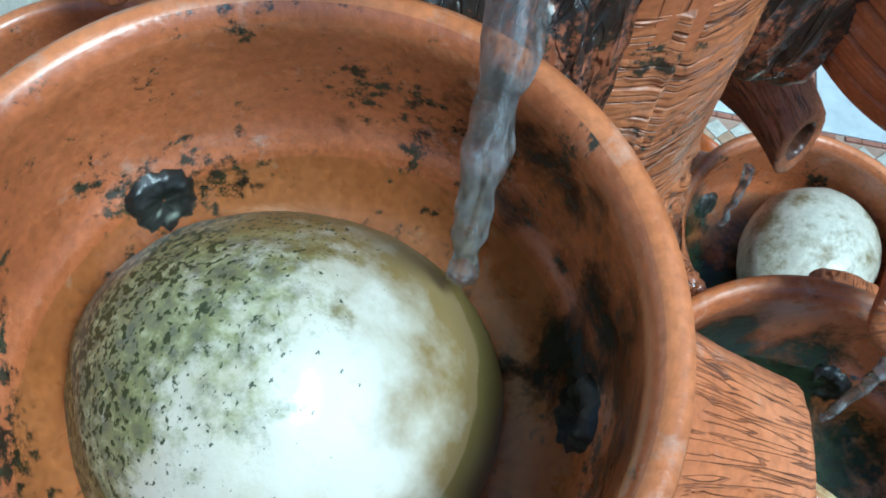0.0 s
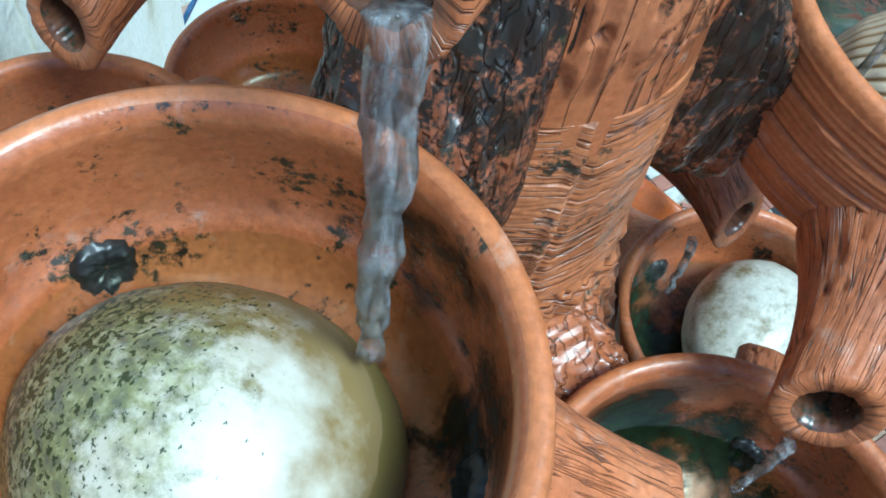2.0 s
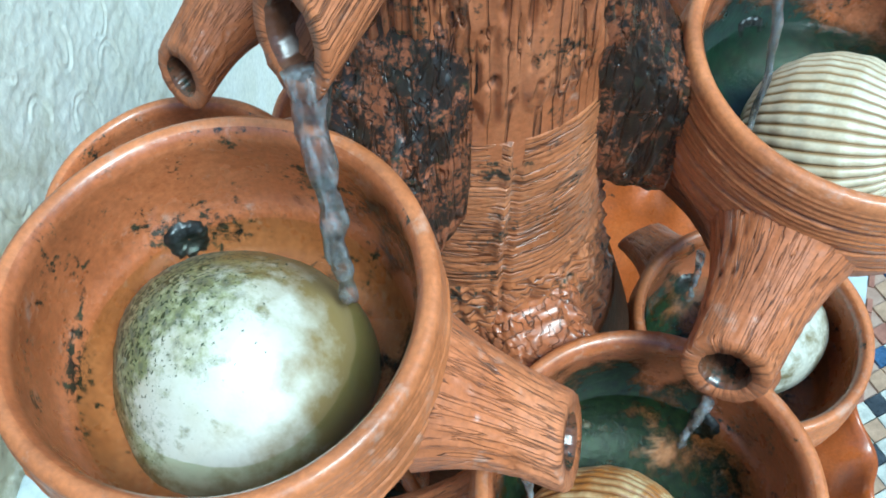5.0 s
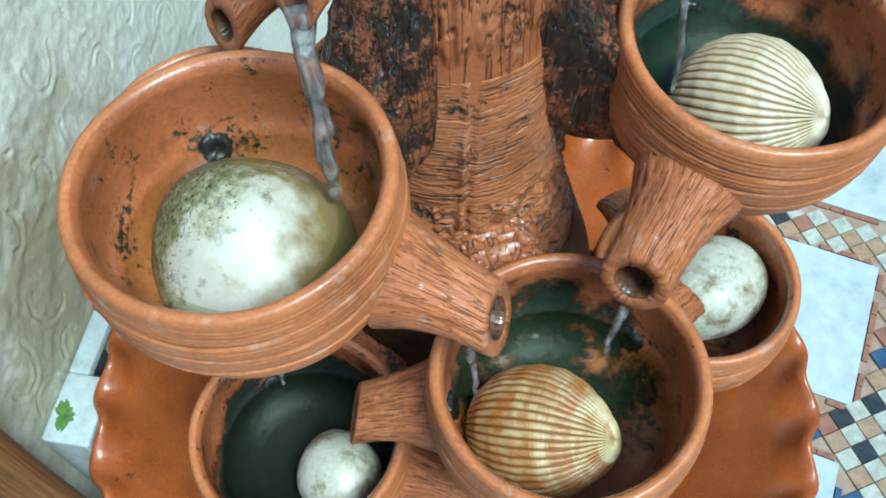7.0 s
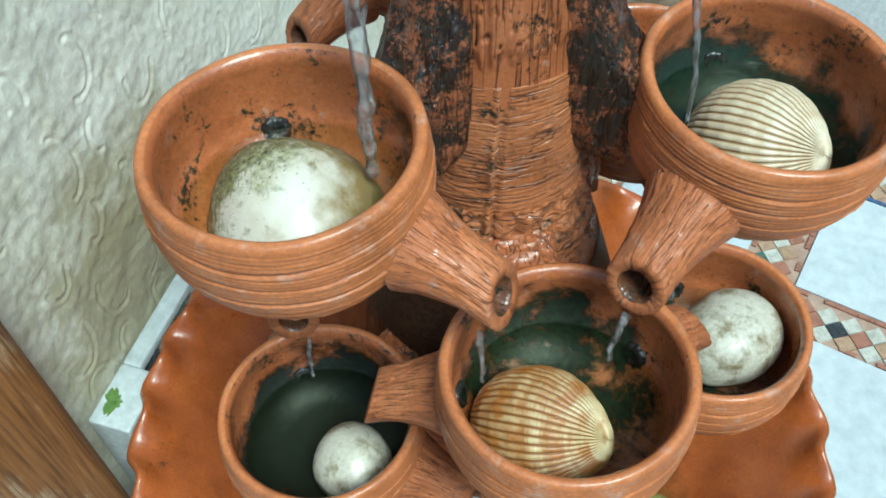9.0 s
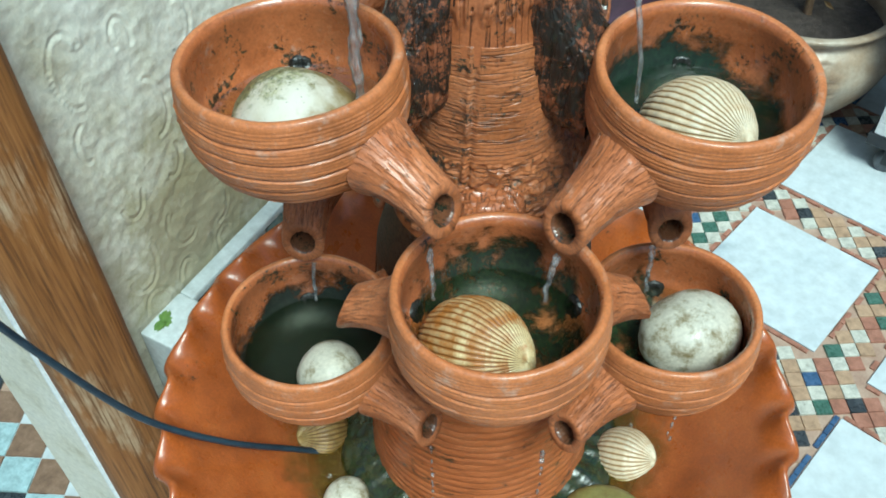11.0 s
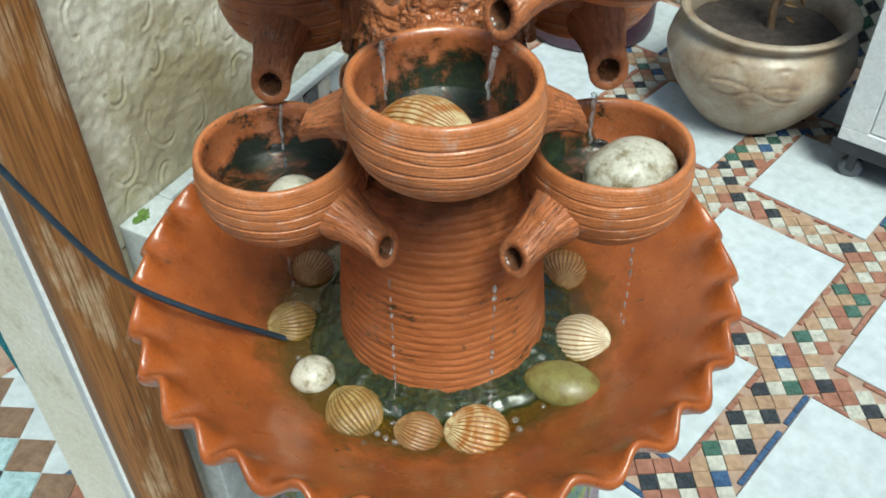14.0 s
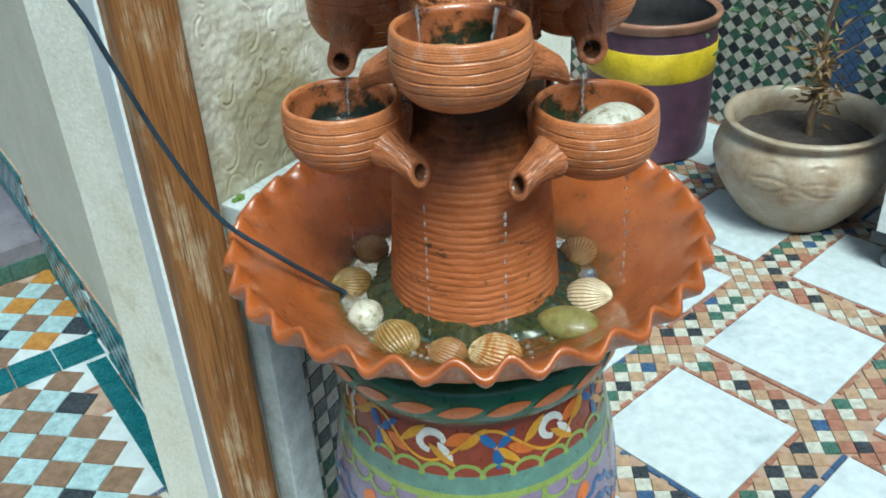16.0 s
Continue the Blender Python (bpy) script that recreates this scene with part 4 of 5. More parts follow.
# strips of red and navy chips along the slabs
for c, off in ((3, 0.0115), (2, 0.0)):
    V = []
    for i in range(-3, 4):
        for j in range(-4, 4):
            x0, y0 = i * PITCH_X, j * PITCH_Y - TILE
            for side in range(4):
                if (c == 2) != ((i * 3 + j + side) % 5 == 0):
                    continue
                t = 0.004
                while t < TILE - 0.02:
                    L = rng.uniform(0.018, 0.045)
                    a, b = t, min(t + L, TILE)
                    q = {0: (x0 + a, y0 - 0.014, x0 + b, y0 - 0.003), 1: (x0 + a, y0 + TILE + 0.003, x0 + b, y0 + TILE + 0.014), 2: (x0 - 0.014, y0 + a, x0 - 0.003, y0 + b), 3: (x0 + TILE + 0.003, y0 + a, x0 + TILE + 0.014, y0 + b)}[side]
                    t += L + 0.002
                    if rng.random() < 0.22:
                        continue
                    z = 0.0048 + rng.uniform(0, 0.0012)
                    V.append(([(q[0], q[1], 0), (q[2], q[1], 0), (q[2], q[3], 0), (q[0], q[3], 0), (q[0], q[1], z), (q[2], q[1], z), (q[2], q[3], z), (q[0], q[3], z)], [(4, 5, 6, 7), (0, 1, 5, 4), (1, 2, 6, 5), (2, 3, 7, 6), (3, 0, 4, 7)]))
    part("edge_chips", mesh_of("edge_chips", *joined(V), [ZELLIGE[c]], smooth=False), floor, "", G, "stuff")

# ---------------------------------------------------------------- plaster wall, tiled dado, post
WALL = pose(-0.190, 0.08, 0, 0, 0, math.degrees(math.atan(0.22)))   # y runs along the wall, +x into the court
M_PLASTER = plain("rough_plaster", [(0.26, (0.46, 0.41, 0.27)), (0.42, (0.70, 0.68, 0.57)), (0.70, (0.80, 0.79, 0.72))], 7, 0.85, 140, 0.7, 0.0016)
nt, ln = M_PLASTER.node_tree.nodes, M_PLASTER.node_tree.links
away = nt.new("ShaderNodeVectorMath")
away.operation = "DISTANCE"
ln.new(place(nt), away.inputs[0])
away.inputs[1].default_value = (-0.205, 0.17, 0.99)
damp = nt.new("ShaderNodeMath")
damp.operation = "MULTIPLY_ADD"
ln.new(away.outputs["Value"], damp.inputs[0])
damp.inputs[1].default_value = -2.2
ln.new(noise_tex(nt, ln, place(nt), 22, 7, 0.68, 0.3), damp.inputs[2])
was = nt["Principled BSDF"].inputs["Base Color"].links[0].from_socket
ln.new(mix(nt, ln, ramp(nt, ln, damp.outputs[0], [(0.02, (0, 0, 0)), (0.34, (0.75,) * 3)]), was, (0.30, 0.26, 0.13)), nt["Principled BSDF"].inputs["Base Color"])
M_CREAM = plain("cream_paint", [(0.3, (0.58, 0.55, 0.46)), (0.6, (0.66, 0.63, 0.54)), (0.85, (0.70, 0.68, 0.60))], 5, 0.7, 120, 0.25)
M_WHITEWALL = plain("white_paintwork", [(0.3, (0.70, 0.75, 0.78)), (0.6, (0.79, 0.83, 0.85)), (0.85, (0.84, 0.86, 0.87))], 8, 0.6, 140, 0.35)
def wood_mat():
    """Old varnished wood: dark and bleached streaks along the grain, worn patches."""
    m, nt, ln, p = nodes("weathered_wood")
    co = place(nt)
    a = noise_tex(nt, ln, stretched(nt, ln, co, (1, 1, 0.03)), 330, 6, 0.65, 0.3)
    b = noise_tex(nt, ln, stretched(nt, ln, co, (1, 1, 0.35)), 16, 6, 0.65)
    c = ramp(nt, ln, a, [(0.30, (0.085, 0.034, 0.010)), (0.50, (0.24, 0.098, 0.026)), (0.72, (0.34, 0.155, 0.048))])
    bl = ramp(nt, ln, a, [(0.42, (0.16, 0.08, 0.035)), (0.52, (0.50, 0.37, 0.23)), (0.70, (0.62, 0.50, 0.36))])
    c = mix(nt, ln, ramp(nt, ln, b, [(0.52, (0, 0, 0)), (0.64, (0.80,) * 3)]), c, bl)
    ln.new(c, p.inputs["Base Color"])
    p.inputs["Roughness"].default_value = 0.62
    bump(nt, ln, p, a, 0.6, 0.0012)
    return m


M_WOOD = wood_mat()
M_LEDGE = plain("chalky_ledge", [(0.3, (0.40, 0.44, 0.44)), (0.6, (0.60, 0.65, 0.66)), (0.85, (0.70, 0.73, 0.73))], 18, 0.8, 120, 0.5)


def relief_wall():
    """A plaster face with trowel relief and scratched curls, 0.3 mm to 3 mm deep."""
    curls = []
    q = random.Random(11)
    for k in range(34):
        y, z = 0.0 + (k % 7) * 0.066 + q.uniform(-0.012, 0.012), 0.93 + (k // 7) * 0.078 + q.uniform(-0.015, 0.015)
        a, turn, r = q.uniform(0, 6.28), q.choice((-1, 1)) * q.uniform(2.2, 4.6), q.uniform(0.012, 0.026)
        for t in np.linspace(0, 1, 26):
            curls.append((y + r * (1.1 - 0.5 * t) * math.cos(a + turn * t), z + r * 1.6 * (1.1 - 0.5 * t) * math.sin(a + turn * t)))
    cy, cz = np.array(curls).T
    ys, zs = np.linspace(-0.060, 0.52, 330), np.linspace(0.90, 1.50, 340)
    Y, Z = np.meshgrid(ys, zs)
    D = np.full(Y.shape, 9.0)
    for a, b in zip(cy, cz):
        D = np.minimum(D, (Y - a) ** 2 + (Z - b) ** 2)
    P = np.zeros((*Y.shape, 3))
    P[..., 1], P[..., 2] = Y, Z
    groove = -0.0010 * np.exp(-D / 0.0019**2) + 0.0006 * np.exp(-((np.sqrt(D) - 0.0042) / 0.0018) ** 2)
    rough = np.array([[0.0016 * nz(y * 28, z * 28, 1) + 0.0010 * nz(y * 90, z * 90, 2) for y in ys] for z in zs])
    P[..., 0] = groove + rough
    v, f = grid(P, close_u=False)
    return mesh_of("plaster_relief", v, f, [M_PLASTER])


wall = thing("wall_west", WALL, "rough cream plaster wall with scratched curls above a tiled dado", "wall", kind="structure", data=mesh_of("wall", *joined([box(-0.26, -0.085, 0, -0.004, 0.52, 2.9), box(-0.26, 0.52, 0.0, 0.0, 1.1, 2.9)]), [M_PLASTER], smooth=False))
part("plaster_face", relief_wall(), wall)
YJ = 0.030
part("dado_core", mesh_of("dado_core", *box(0.002, YJ, 0.0, 0.013, 0.40, 0.922, 0.002), [M_LEDGE], smooth=False), wall)
part("ledge", mesh_of("ledge", *box(0.002, YJ, 0.922, 0.022, 0.405, 0.933, 0.003), [M_LEDGE], smooth=False), wall, "chalky white ledge")
part("pilaster", mesh_of("pilaster", *box(0.002, -0.035, 0.0, 0.046, YJ, 0.933, 0.003), [M_LEDGE], smooth=False), wall, "chalky white pilaster at the end of the dado")
dado = {0: [], 1: [], 5: []}
for i in range(0, 10):
    for j in range(0, 26):
        y0, z0 = YJ + 0.003 + i * 0.034, 0.882 - j * 0.034
        c = 0 if (i + j) % 2 else (1 if (i * 7 + j * 3) % 5 < 3 else 5)
        sk = 0.006
        a = [(0.012, y0, z0), (0.012, y0 + 0.033, z0 + sk), (0.012, y0 + 0.033, z0 + 0.033 + sk), (0.012, y0, z0 + 0.033)]
        b = [(0.0165 + rng.uniform(0, 0.0008), 0.94 * y + 0.06 * (y0 + 0.017), 0.94 * z + 0.06 * (z0 + 0.02)) for _, y, z in a]
        dado[c].append((a + b, [(4, 5, 6, 7), (0, 1, 5, 4), (1, 2, 6, 5), (2, 3, 7, 6), (3, 0, 4, 7)]))
for c, lot in dado.items():
    part("dado_tiles", mesh_of("dado_tiles", *joined(lot), [ZELLIGE[c]], smooth=False), wall, "", None, "stuff")


def post_mesh():
    P = []
    zs = np.linspace(0, 2.6, 300)
    for z in zs:
        row = []
        for k in range(64):
            a = 2 * math.pi * (k + 0.5) / 64
            q = 1 / max(abs(math.cos(a)), abs(math.sin(a)))
            q = min(q, 1.27)
            x, y = 0.050 * q * math.cos(a), 0.0410 * q * math.sin(a)
            g = 0.0016 * nz(x * 70, y * 70, z * 3.0) + 0.0010 * nz(x * 220, y * 220, z * 7)
            chip = -0.006 * max(nz(x * 30, y * 30, z * 6) - 0.35, 0) * (q > 1.15)
            row.append((x * (1 + (g + chip) / 0.05), y * (1 + (g + chip) / 0.05), z))
        P.append(row)
    v, f = grid(P)
    return mesh_of("post", v, f, [M_WOOD])


thing("door_post", pose(-0.1862, -0.0105, 0, 0, 0, -7.7), "weathered brown wooden door post beside the plaster wall", "post", kind="structure", data=post_mesh())

# doorway side and the passage beyond
def upright(name, p, q, z0, z1, thick, mat, label, kind="structure"):
    d = Vector((q[0] - p[0], q[1] - p[1], 0))
    return thing(name, pose(p[0], p[1], 0, 0, 0, math.degrees(math.atan2(d.y, d.x))), label, "wall", kind=kind, data=mesh_of(name, *box(0, 0, z0, d.length, thick, z1, 0.002), [mat], smooth=False))


upright("wall_doorway", (-0.66, 0.110), (-0.405, 0.020), 0, 2.9, 0.05, M_CREAM, "cream painted doorway side behind the post")
thing("door_jamb", pose(-0.400, -0.010, 0, 0, 0, -12.7), "white painted door jamb beside the wooden post", "door jamb", kind="structure", data=mesh_of("door_jamb", *box(0, 0, 0, 0.205, 0.055, 2.9, 0.003), [M_WHITEWALL], smooth=False))
upright("wall_passage", (-1.36, 0.193), (-0.655, 0.094), 0, 2.9, 0.12, M_CREAM, "cream painted passage wall with a mosaic skirting")
upright("wall_passage_end", (-3.4, 0.479), (-1.359, 0.193), 0, 2.9, 0.12, M_CREAM, "cream painted wall further along the passage")
# unseen slab, added to keep sky light off the passage
thing("ceiling", pose(0, 0, 0), "plain white unseen ceiling added to darken the passage", "ceiling", kind="structure", data=mesh_of("ceiling", *box(-3.9, -3.0, 2.70, -1.30, 0.60, 2.82), [M_WHITEWALL], smooth=False))
PASS = pose(-0.655, 0.093, 0, 0, 0, math.degrees(math.atan2(0.099, -0.705)))   # x runs into the passage, y to its open side
BEND = PASS @ pose(0.706, 0, 0)
M_TEAL = glaze("teal_tile", (0.012, 0.105, 0.125), 0.3)
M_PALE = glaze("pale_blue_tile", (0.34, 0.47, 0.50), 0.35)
M_BROWN = glaze("brown_tile", (0.20, 0.125, 0.082), 0.5)
M_AMBER = glaze("amber_tile", (0.40, 0.19, 0.04), 0.4)
def brick(x0, y0, z0, x1, y1, z1):
    return [(x0, y0, z0), (x1, y0, z0), (x1, y1, z0), (x0, y1, z0), (x0, y0, z1), (x1, y0, z1), (x1, y1, z1), (x0, y1, z1)], [(4, 5, 6, 7), (0, 1, 5, 4), (1, 2, 6, 5), (2, 3, 7, 6), (3, 0, 4, 7), (3, 2, 1, 0)]


edge_me = mesh_of("edging_tile", *box(0, 0.005, 0, 0.115, 0.014, 0.024, 0.002), [M_TEAL], smooth=False)
for where, length, lift in ((PASS, 0.70, 0.0), (BEND, 0.52, 0.0), (BEND @ pose(0.52, 0, 0), 0.9, 0.13)):
    skirting = thing("skirting", where, "lozenge mosaic skirting with teal edging along the passage wall", "skirting", kind="structure", data=mesh_of("skirting", *box(0.0, -0.002, lift, length, 0.005, 0.205 + lift), [M_GROUT], smooth=False))
    lots = {}
    for i in range(0, int(length / 0.046)):
        for j in range(0, 4):
            x, z = 0.026 + i * 0.046, 0.047 + lift + j * 0.037
            h, k = 0.0215, 0.0168
            m = M_PALE if (i + j) % 2 else (ZELLIGE[1], M_BROWN, ZELLIGE[1], ZELLIGE[5])[(i * 3 + j) % 4]
            a = [(x - h, 0.005, z - k - 0.006), (x + h, 0.005, z - k + 0.006), (x + h, 0.005, z + k + 0.006), (x - h, 0.005, z + k - 0.006)]
            b = [(p[0], 0.0095, p[2]) for p in a]
            lots.setdefault(m.name, (m, []))[1].append((a + b, [(7, 6, 5, 4), (4, 5, 1, 0), (5, 6, 2, 1), (6, 7, 3, 2), (7, 4, 0, 3)]))
    for m, lot in lots.values():
        part("skirting_mosaic", mesh_of("skirting_mosaic", *joined(lot), [m], smooth=False), skirting, "", None, "stuff")
    for i in range(int(length / 0.118)):
        part("edging_tile", edge_me, skirting, "", pose(0.002 + i * 0.118, 0, 0.182 + lift))
        part("edging_tile", edge_me, skirting, "", pose(0.002 + i * 0.118, 0, 0.002 + lift))

passage = thing("passage_floor", PASS, "passage floor of pale and brown tiles edged in teal", "floor", kind="structure", data=mesh_of("passage_floor", *brick(-0.25, -0.20, 0.0005, 2.75, 1.5, 0.004), [M_GROUT], smooth=False))
kinds = {"pale": M_PALE, "brown": M_BROWN, "black": ZELLIGE[1], "amber": M_AMBER}
q = 0.0575
sq = {k: mesh_of("floor_tile", *lozenge(0, 0, q, 0.003, 0.0085, 0.96), [m], smooth=False) for k, m in kinds.items()}
for i in range(-3, 22):
    for j in range(-3, 20):
        if (i + j) % 2:
            continue
        x, y = i * q, 0.03 + j * q
        if 0.595 < x < 0.80 or x > 1.18 or y < (0.10 if x < 0.7 else -0.22 * (x - 0.7)):
            continue
        k = "pale" if i % 2 else ("black" if (i // 2 * 3 + j) % 7 == 0 else "amber" if x > 0.8 and (i + j) % 4 == 0 else "brown")
        part("floor_tile", sq[k], passage, "", pose(x, y, rng.uniform(0, 0.001)))
teal_me = mesh_of("border_tile", *box(0, 0, 0.003, 0.118, 0.056, 0.0095, 0.0015), [M_TEAL], smooth=False)
for i in range(-1, 5):
    part("border_tile", teal_me, passage, "", pose(0.005 + i * 0.121, 0.018, 0))
for i in range(11):
    for x in (0.742, 0.683):
        part("border_tile", teal_me, passage, "", pose(x, 0.014 + i * 0.121, 0, 0, 0, 90))
step = thing("step", PASS, "grey marble step with a green tiled riser in the passage", "step", kind="structure", data=mesh_of("step", *box(1.20, -0.25, 0.0, 2.75, 1.5, 0.12, 0.004), [plain("grey_marble", [(0.3, (0.13, 0.11, 0.14)), (0.6, (0.22, 0.20, 0.23)), (0.85, (0.32, 0.30, 0.32))], 8, 0.35, 90, 0.1)], smooth=False))
riser_me = mesh_of("riser_tile", *box(-0.004, 0, 0, 0.004, 0.117, 0.060, 0.002), [ZELLIGE[5]], smooth=False)
for i in range(-2, 12):
    part("riser_tile", riser_me, step, "", pose(1.198, 0.005 + i * 0.12, 0.008))

# ---------------------------------------------------------------- far wall of the court
back = thing("wall_north", pose(-1.6, 2.66, 0, 0, 0, GA), "far courtyard wall covered with black, white and blue lozenge mosaic", "wall", kind="structure", data=mesh_of("wall_north", *box(0, 0.0, 0, 4.6, 0.15, 2.9), [M_GROUT], smooth=False))
lots = {c: [] for c in range(6)}
h = 0.027
for i in range(0, 101):
    for j in range(1, 56):
        if (i + j) % 2:
            continue
        x, z = i * h, j * h
        if x > 2.7 or z > 1.5:
            continue
        # left part: added green and white lozenges stand in for greenish foliage
        if x < 1.22:
            c = (5, 0, 1, 0)[(i + 2 * (j // 2)) % 4] if i % 2 == 0 else 0
        else:
            c = 0 if i % 2 else (1, 2, 1, 5)[(i // 2 + j // 2) % 4]
        if 1.20 < x < 1.30:
            c = 2
        k = h * 0.95
        a = [(x - k, 0.0, z), (x, 0.0, z - k), (x + k, 0.0, z), (x, 0.0, z + k)]
        k = h * 0.9
        b = [(x - k, -0.005, z), (x, -0.005, z - k), (x + k, -0.005, z), (x, -0.005, z + k)]
        lots[c].append((a + b, [(4, 5, 6, 7), (0, 1, 5, 4), (1, 2, 6, 5), (2, 3, 7, 6), (3, 0, 4, 7)]))
for c, lot in lots.items():
    if lot:
        part("wall_mosaic", mesh_of("wall_mosaic", *joined(lot), [ZELLIGE[c]], smooth=False), back, "", None, "stuff")
thing("wall_east", pose(2.9, -4, 0), "plain white courtyard wall", "wall", kind="structure", data=mesh_of("wall_east", *box(0, 0, 0, 0.2, 7.0, 2.9), [M_WHITEWALL], smooth=False))
thing("wall_south", pose(-4, -3.2, 0), "plain white courtyard wall", "wall", kind="structure", data=mesh_of("wall_south", *box(0, 0, 0, 7.0, 0.2, 2.9), [M_WHITEWALL], smooth=False))


# ---------------------------------------------------------------- planter, barrel, cabinet, cable
def planter():
    m = plain("glazed_planter", [(0.25, (0.17, 0.10, 0.06)), (0.42, (0.34, 0.25, 0.17)), (0.62, (0.42, 0.35, 0.27)), (0.85, (0.50, 0.45, 0.37))], 11, 0.45, 90, 0.3, 0.002, coat=0.15)
    nt, ln = m.node_tree.nodes, m.node_tree.links
    p = nt["Principled BSDF"]
    was = p.inputs["Base Color"].links[0].from_socket
    # incised lines and other creases are darkened in the colour by pointiness
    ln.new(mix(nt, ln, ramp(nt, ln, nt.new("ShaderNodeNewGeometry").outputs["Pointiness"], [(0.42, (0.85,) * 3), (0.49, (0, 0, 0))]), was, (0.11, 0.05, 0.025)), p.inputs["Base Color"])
    soil = plain("potting_soil", [(0.3, (0.035, 0.025, 0.02)), (0.6, (0.08, 0.06, 0.05)), (0.85, (0.14, 0.11, 0.09))], 40, 0.95, 160, 1.0, 0.008)
    ob = thing("planter", pose(-0.245, 2.135, 0), "big beige glazed pot with incised flower, soil and a dry plant", "plant pot")
    prof = fine([(0.10, 0.006), (0.135, 0.0), (0.15, 0.012), (0.20, 0.07), (0.255, 0.16), (0.275, 0.235), (0.255, 0.30), (0.232, 0.325), (0.236, 0.340)], 0.006)
    rim = [(0.250, 0.347), (0.256, 0.354), (0.252, 0.361), (0.236, 0.362), (0.226, 0.354)]
    ins = [(0.218, 0.33), (0.222, 0.29), (0.226, 0.25)]
    lines = []
    for sgn in (-1, 1):
        for k in range(3):
            lines.append([(sgn * (0.02 + 0.30 * t) * 1.4, 0.235 + (0.05 - 0.035 * k) * math.sin(math.pi * t * 0.9) + 0.02 * (1 - k) * t) for t in np.linspace(0, 1, 40)])
    for k in (-0.03, 0.0, 0.03):
        lines.append([(k, 0.195 + 0.035 * t) for t in np.linspace(0, 1, 12)])
    L = np.array([p for l in lines for p in l])

    def shift(a, r, z, i):
        d = (a + 1.18 + math.pi) % (2 * math.pi) - math.pi
        g = 0
        if abs(d) < 0.6 and 0.15 < z < 0.31 and i < len(prof):
            q = np.min(((L[:, 0] - d) * 0.27) ** 2 + (L[:, 1] - z) ** 2)
            g = -0.005 * math.exp(-q / 0.005**2) + 0.002 * math.exp(-((math.sqrt(q) - 0.009) / 0.004) ** 2)
        return g + 0.002 * nz(math.cos(a) * 2, math.sin(a) * 2, z * 6), 0

    v, f = lathe(np.vstack([prof, rim, ins]), 150, shift)
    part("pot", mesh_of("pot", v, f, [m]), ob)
    P = []
    for i in range(14):
        rr = 0.226 * (i + 0.01) / 13
        P.append([(rr * math.cos(a), rr * math.sin(a), 0.278 + 0.012 * nz(rr * 16 * math.cos(a), rr * 16 * math.sin(a), 1) + 0.01 * (1 - rr / 0.226)) for a in np.linspace(0, 2 * math.pi, 60, endpoint=False)])
    v, f = grid(P)
    part("soil", mesh_of("soil", v, f, [soil]), ob, "dry dark soil")
    bark = plain("dry_stem", [(0.3, (0.10, 0.06, 0.035)), (0.7, (0.24, 0.15, 0.09))], 60, 0.8, 200, 0.6, 0.002, stretch=(1, 1, 0.2))
    pts = catmull([(0.01, 0.02, 0.27), (0.005, 0.02, 0.36), (0.02, 0.03, 0.48), (0.0, 0.03, 0.62), (0.03, 0.02, 0.80), (0.02, 0.03, 0.95)], 8)
    part("stem", mesh_of("stem", *tube(pts, [0.013 - 0.008 * i / len(pts) for i in range(len(pts))], 10, lambda i, a: 0.001 * nz(i * 0.7, math.cos(a) * 2, math.sin(a) * 2)), [bark]), ob, "thin brown stem")
    dry = plain("dry_leaf", [(0.3, (0.17, 0.10, 0.045)), (0.7, (0.34, 0.22, 0.10))], 30, 0.7, 150, 0.4)
    grn = plain("green_leaf", [(0.3, (0.03, 0.07, 0.03)), (0.7, (0.08, 0.15, 0.06))], 30, 0.6, 150, 0.4)
    q = random.Random(3)
    for name, mat, n, z0, z1, spread in (("dry_leaves", dry, 130, 0.42, 0.66, 0.07), ("green_leaves", grn, 90, 0.48, 0.92, 0.30)):
        lot = []
        for k in range(n):
            if name == "dry_leaves":
                base = pts[min(int((q.uniform(z0, z1) - 0.27) / 0.68 * len(pts)), len(pts) - 1)]
                o = Vector((q.gauss(0, 0.03), q.gauss(0, 0.03), q.gauss(0, 0.02)))
                c = base + o
            else:
                a = q.uniform(0, 6.28)
                rr = spread * q.random() ** 0.5
                c = Vector((rr * math.cos(a) - 0.05, rr * math.sin(a), q.uniform(z0, z1)))
            d = Vector((q.gauss(0, 1), q.gauss(0, 1), q.gauss(-0.3, 0.6))).normalized()
            s = d.orthogonal().normalized()
            Ln, W = q.uniform(0.03, 0.06), q.uniform(0.004, 0.009)
            up = d.cross(s) * 0.004
            vv = [c, c + d * Ln * 0.4 + s * W + up, c + d * Ln, c + d * Ln * 0.4 - s * W + up, c + d * Ln * 0.4 - up]
            lot.append(([tuple(p) for p in vv], [(0, 1, 4), (1, 2, 4), (2, 3, 4), (3, 0, 4)]))
        part(name, mesh_of(name, *joined(lot), [mat], smooth=False), ob, "curled dry leaves" if n == 130 else "sparse thin green leaves", None, "stuff")
    for k in range(12):
        a = k * 2.4
        b = pts[12 + k * 2]
        e = Vector((b.x + 0.22 * math.cos(a), b.y + 0.16 * math.sin(a), b.z + 0.10 + 0.03 * (k % 3)))
        part("twig", mesh_of("twig", *tube(catmull([b, b.lerp(e, 0.5) + Vector((0, 0, 0.02)), e], 5), [0.003 - 0.0002 * i for i in range(11)], 6), [bark]), ob)


planter()


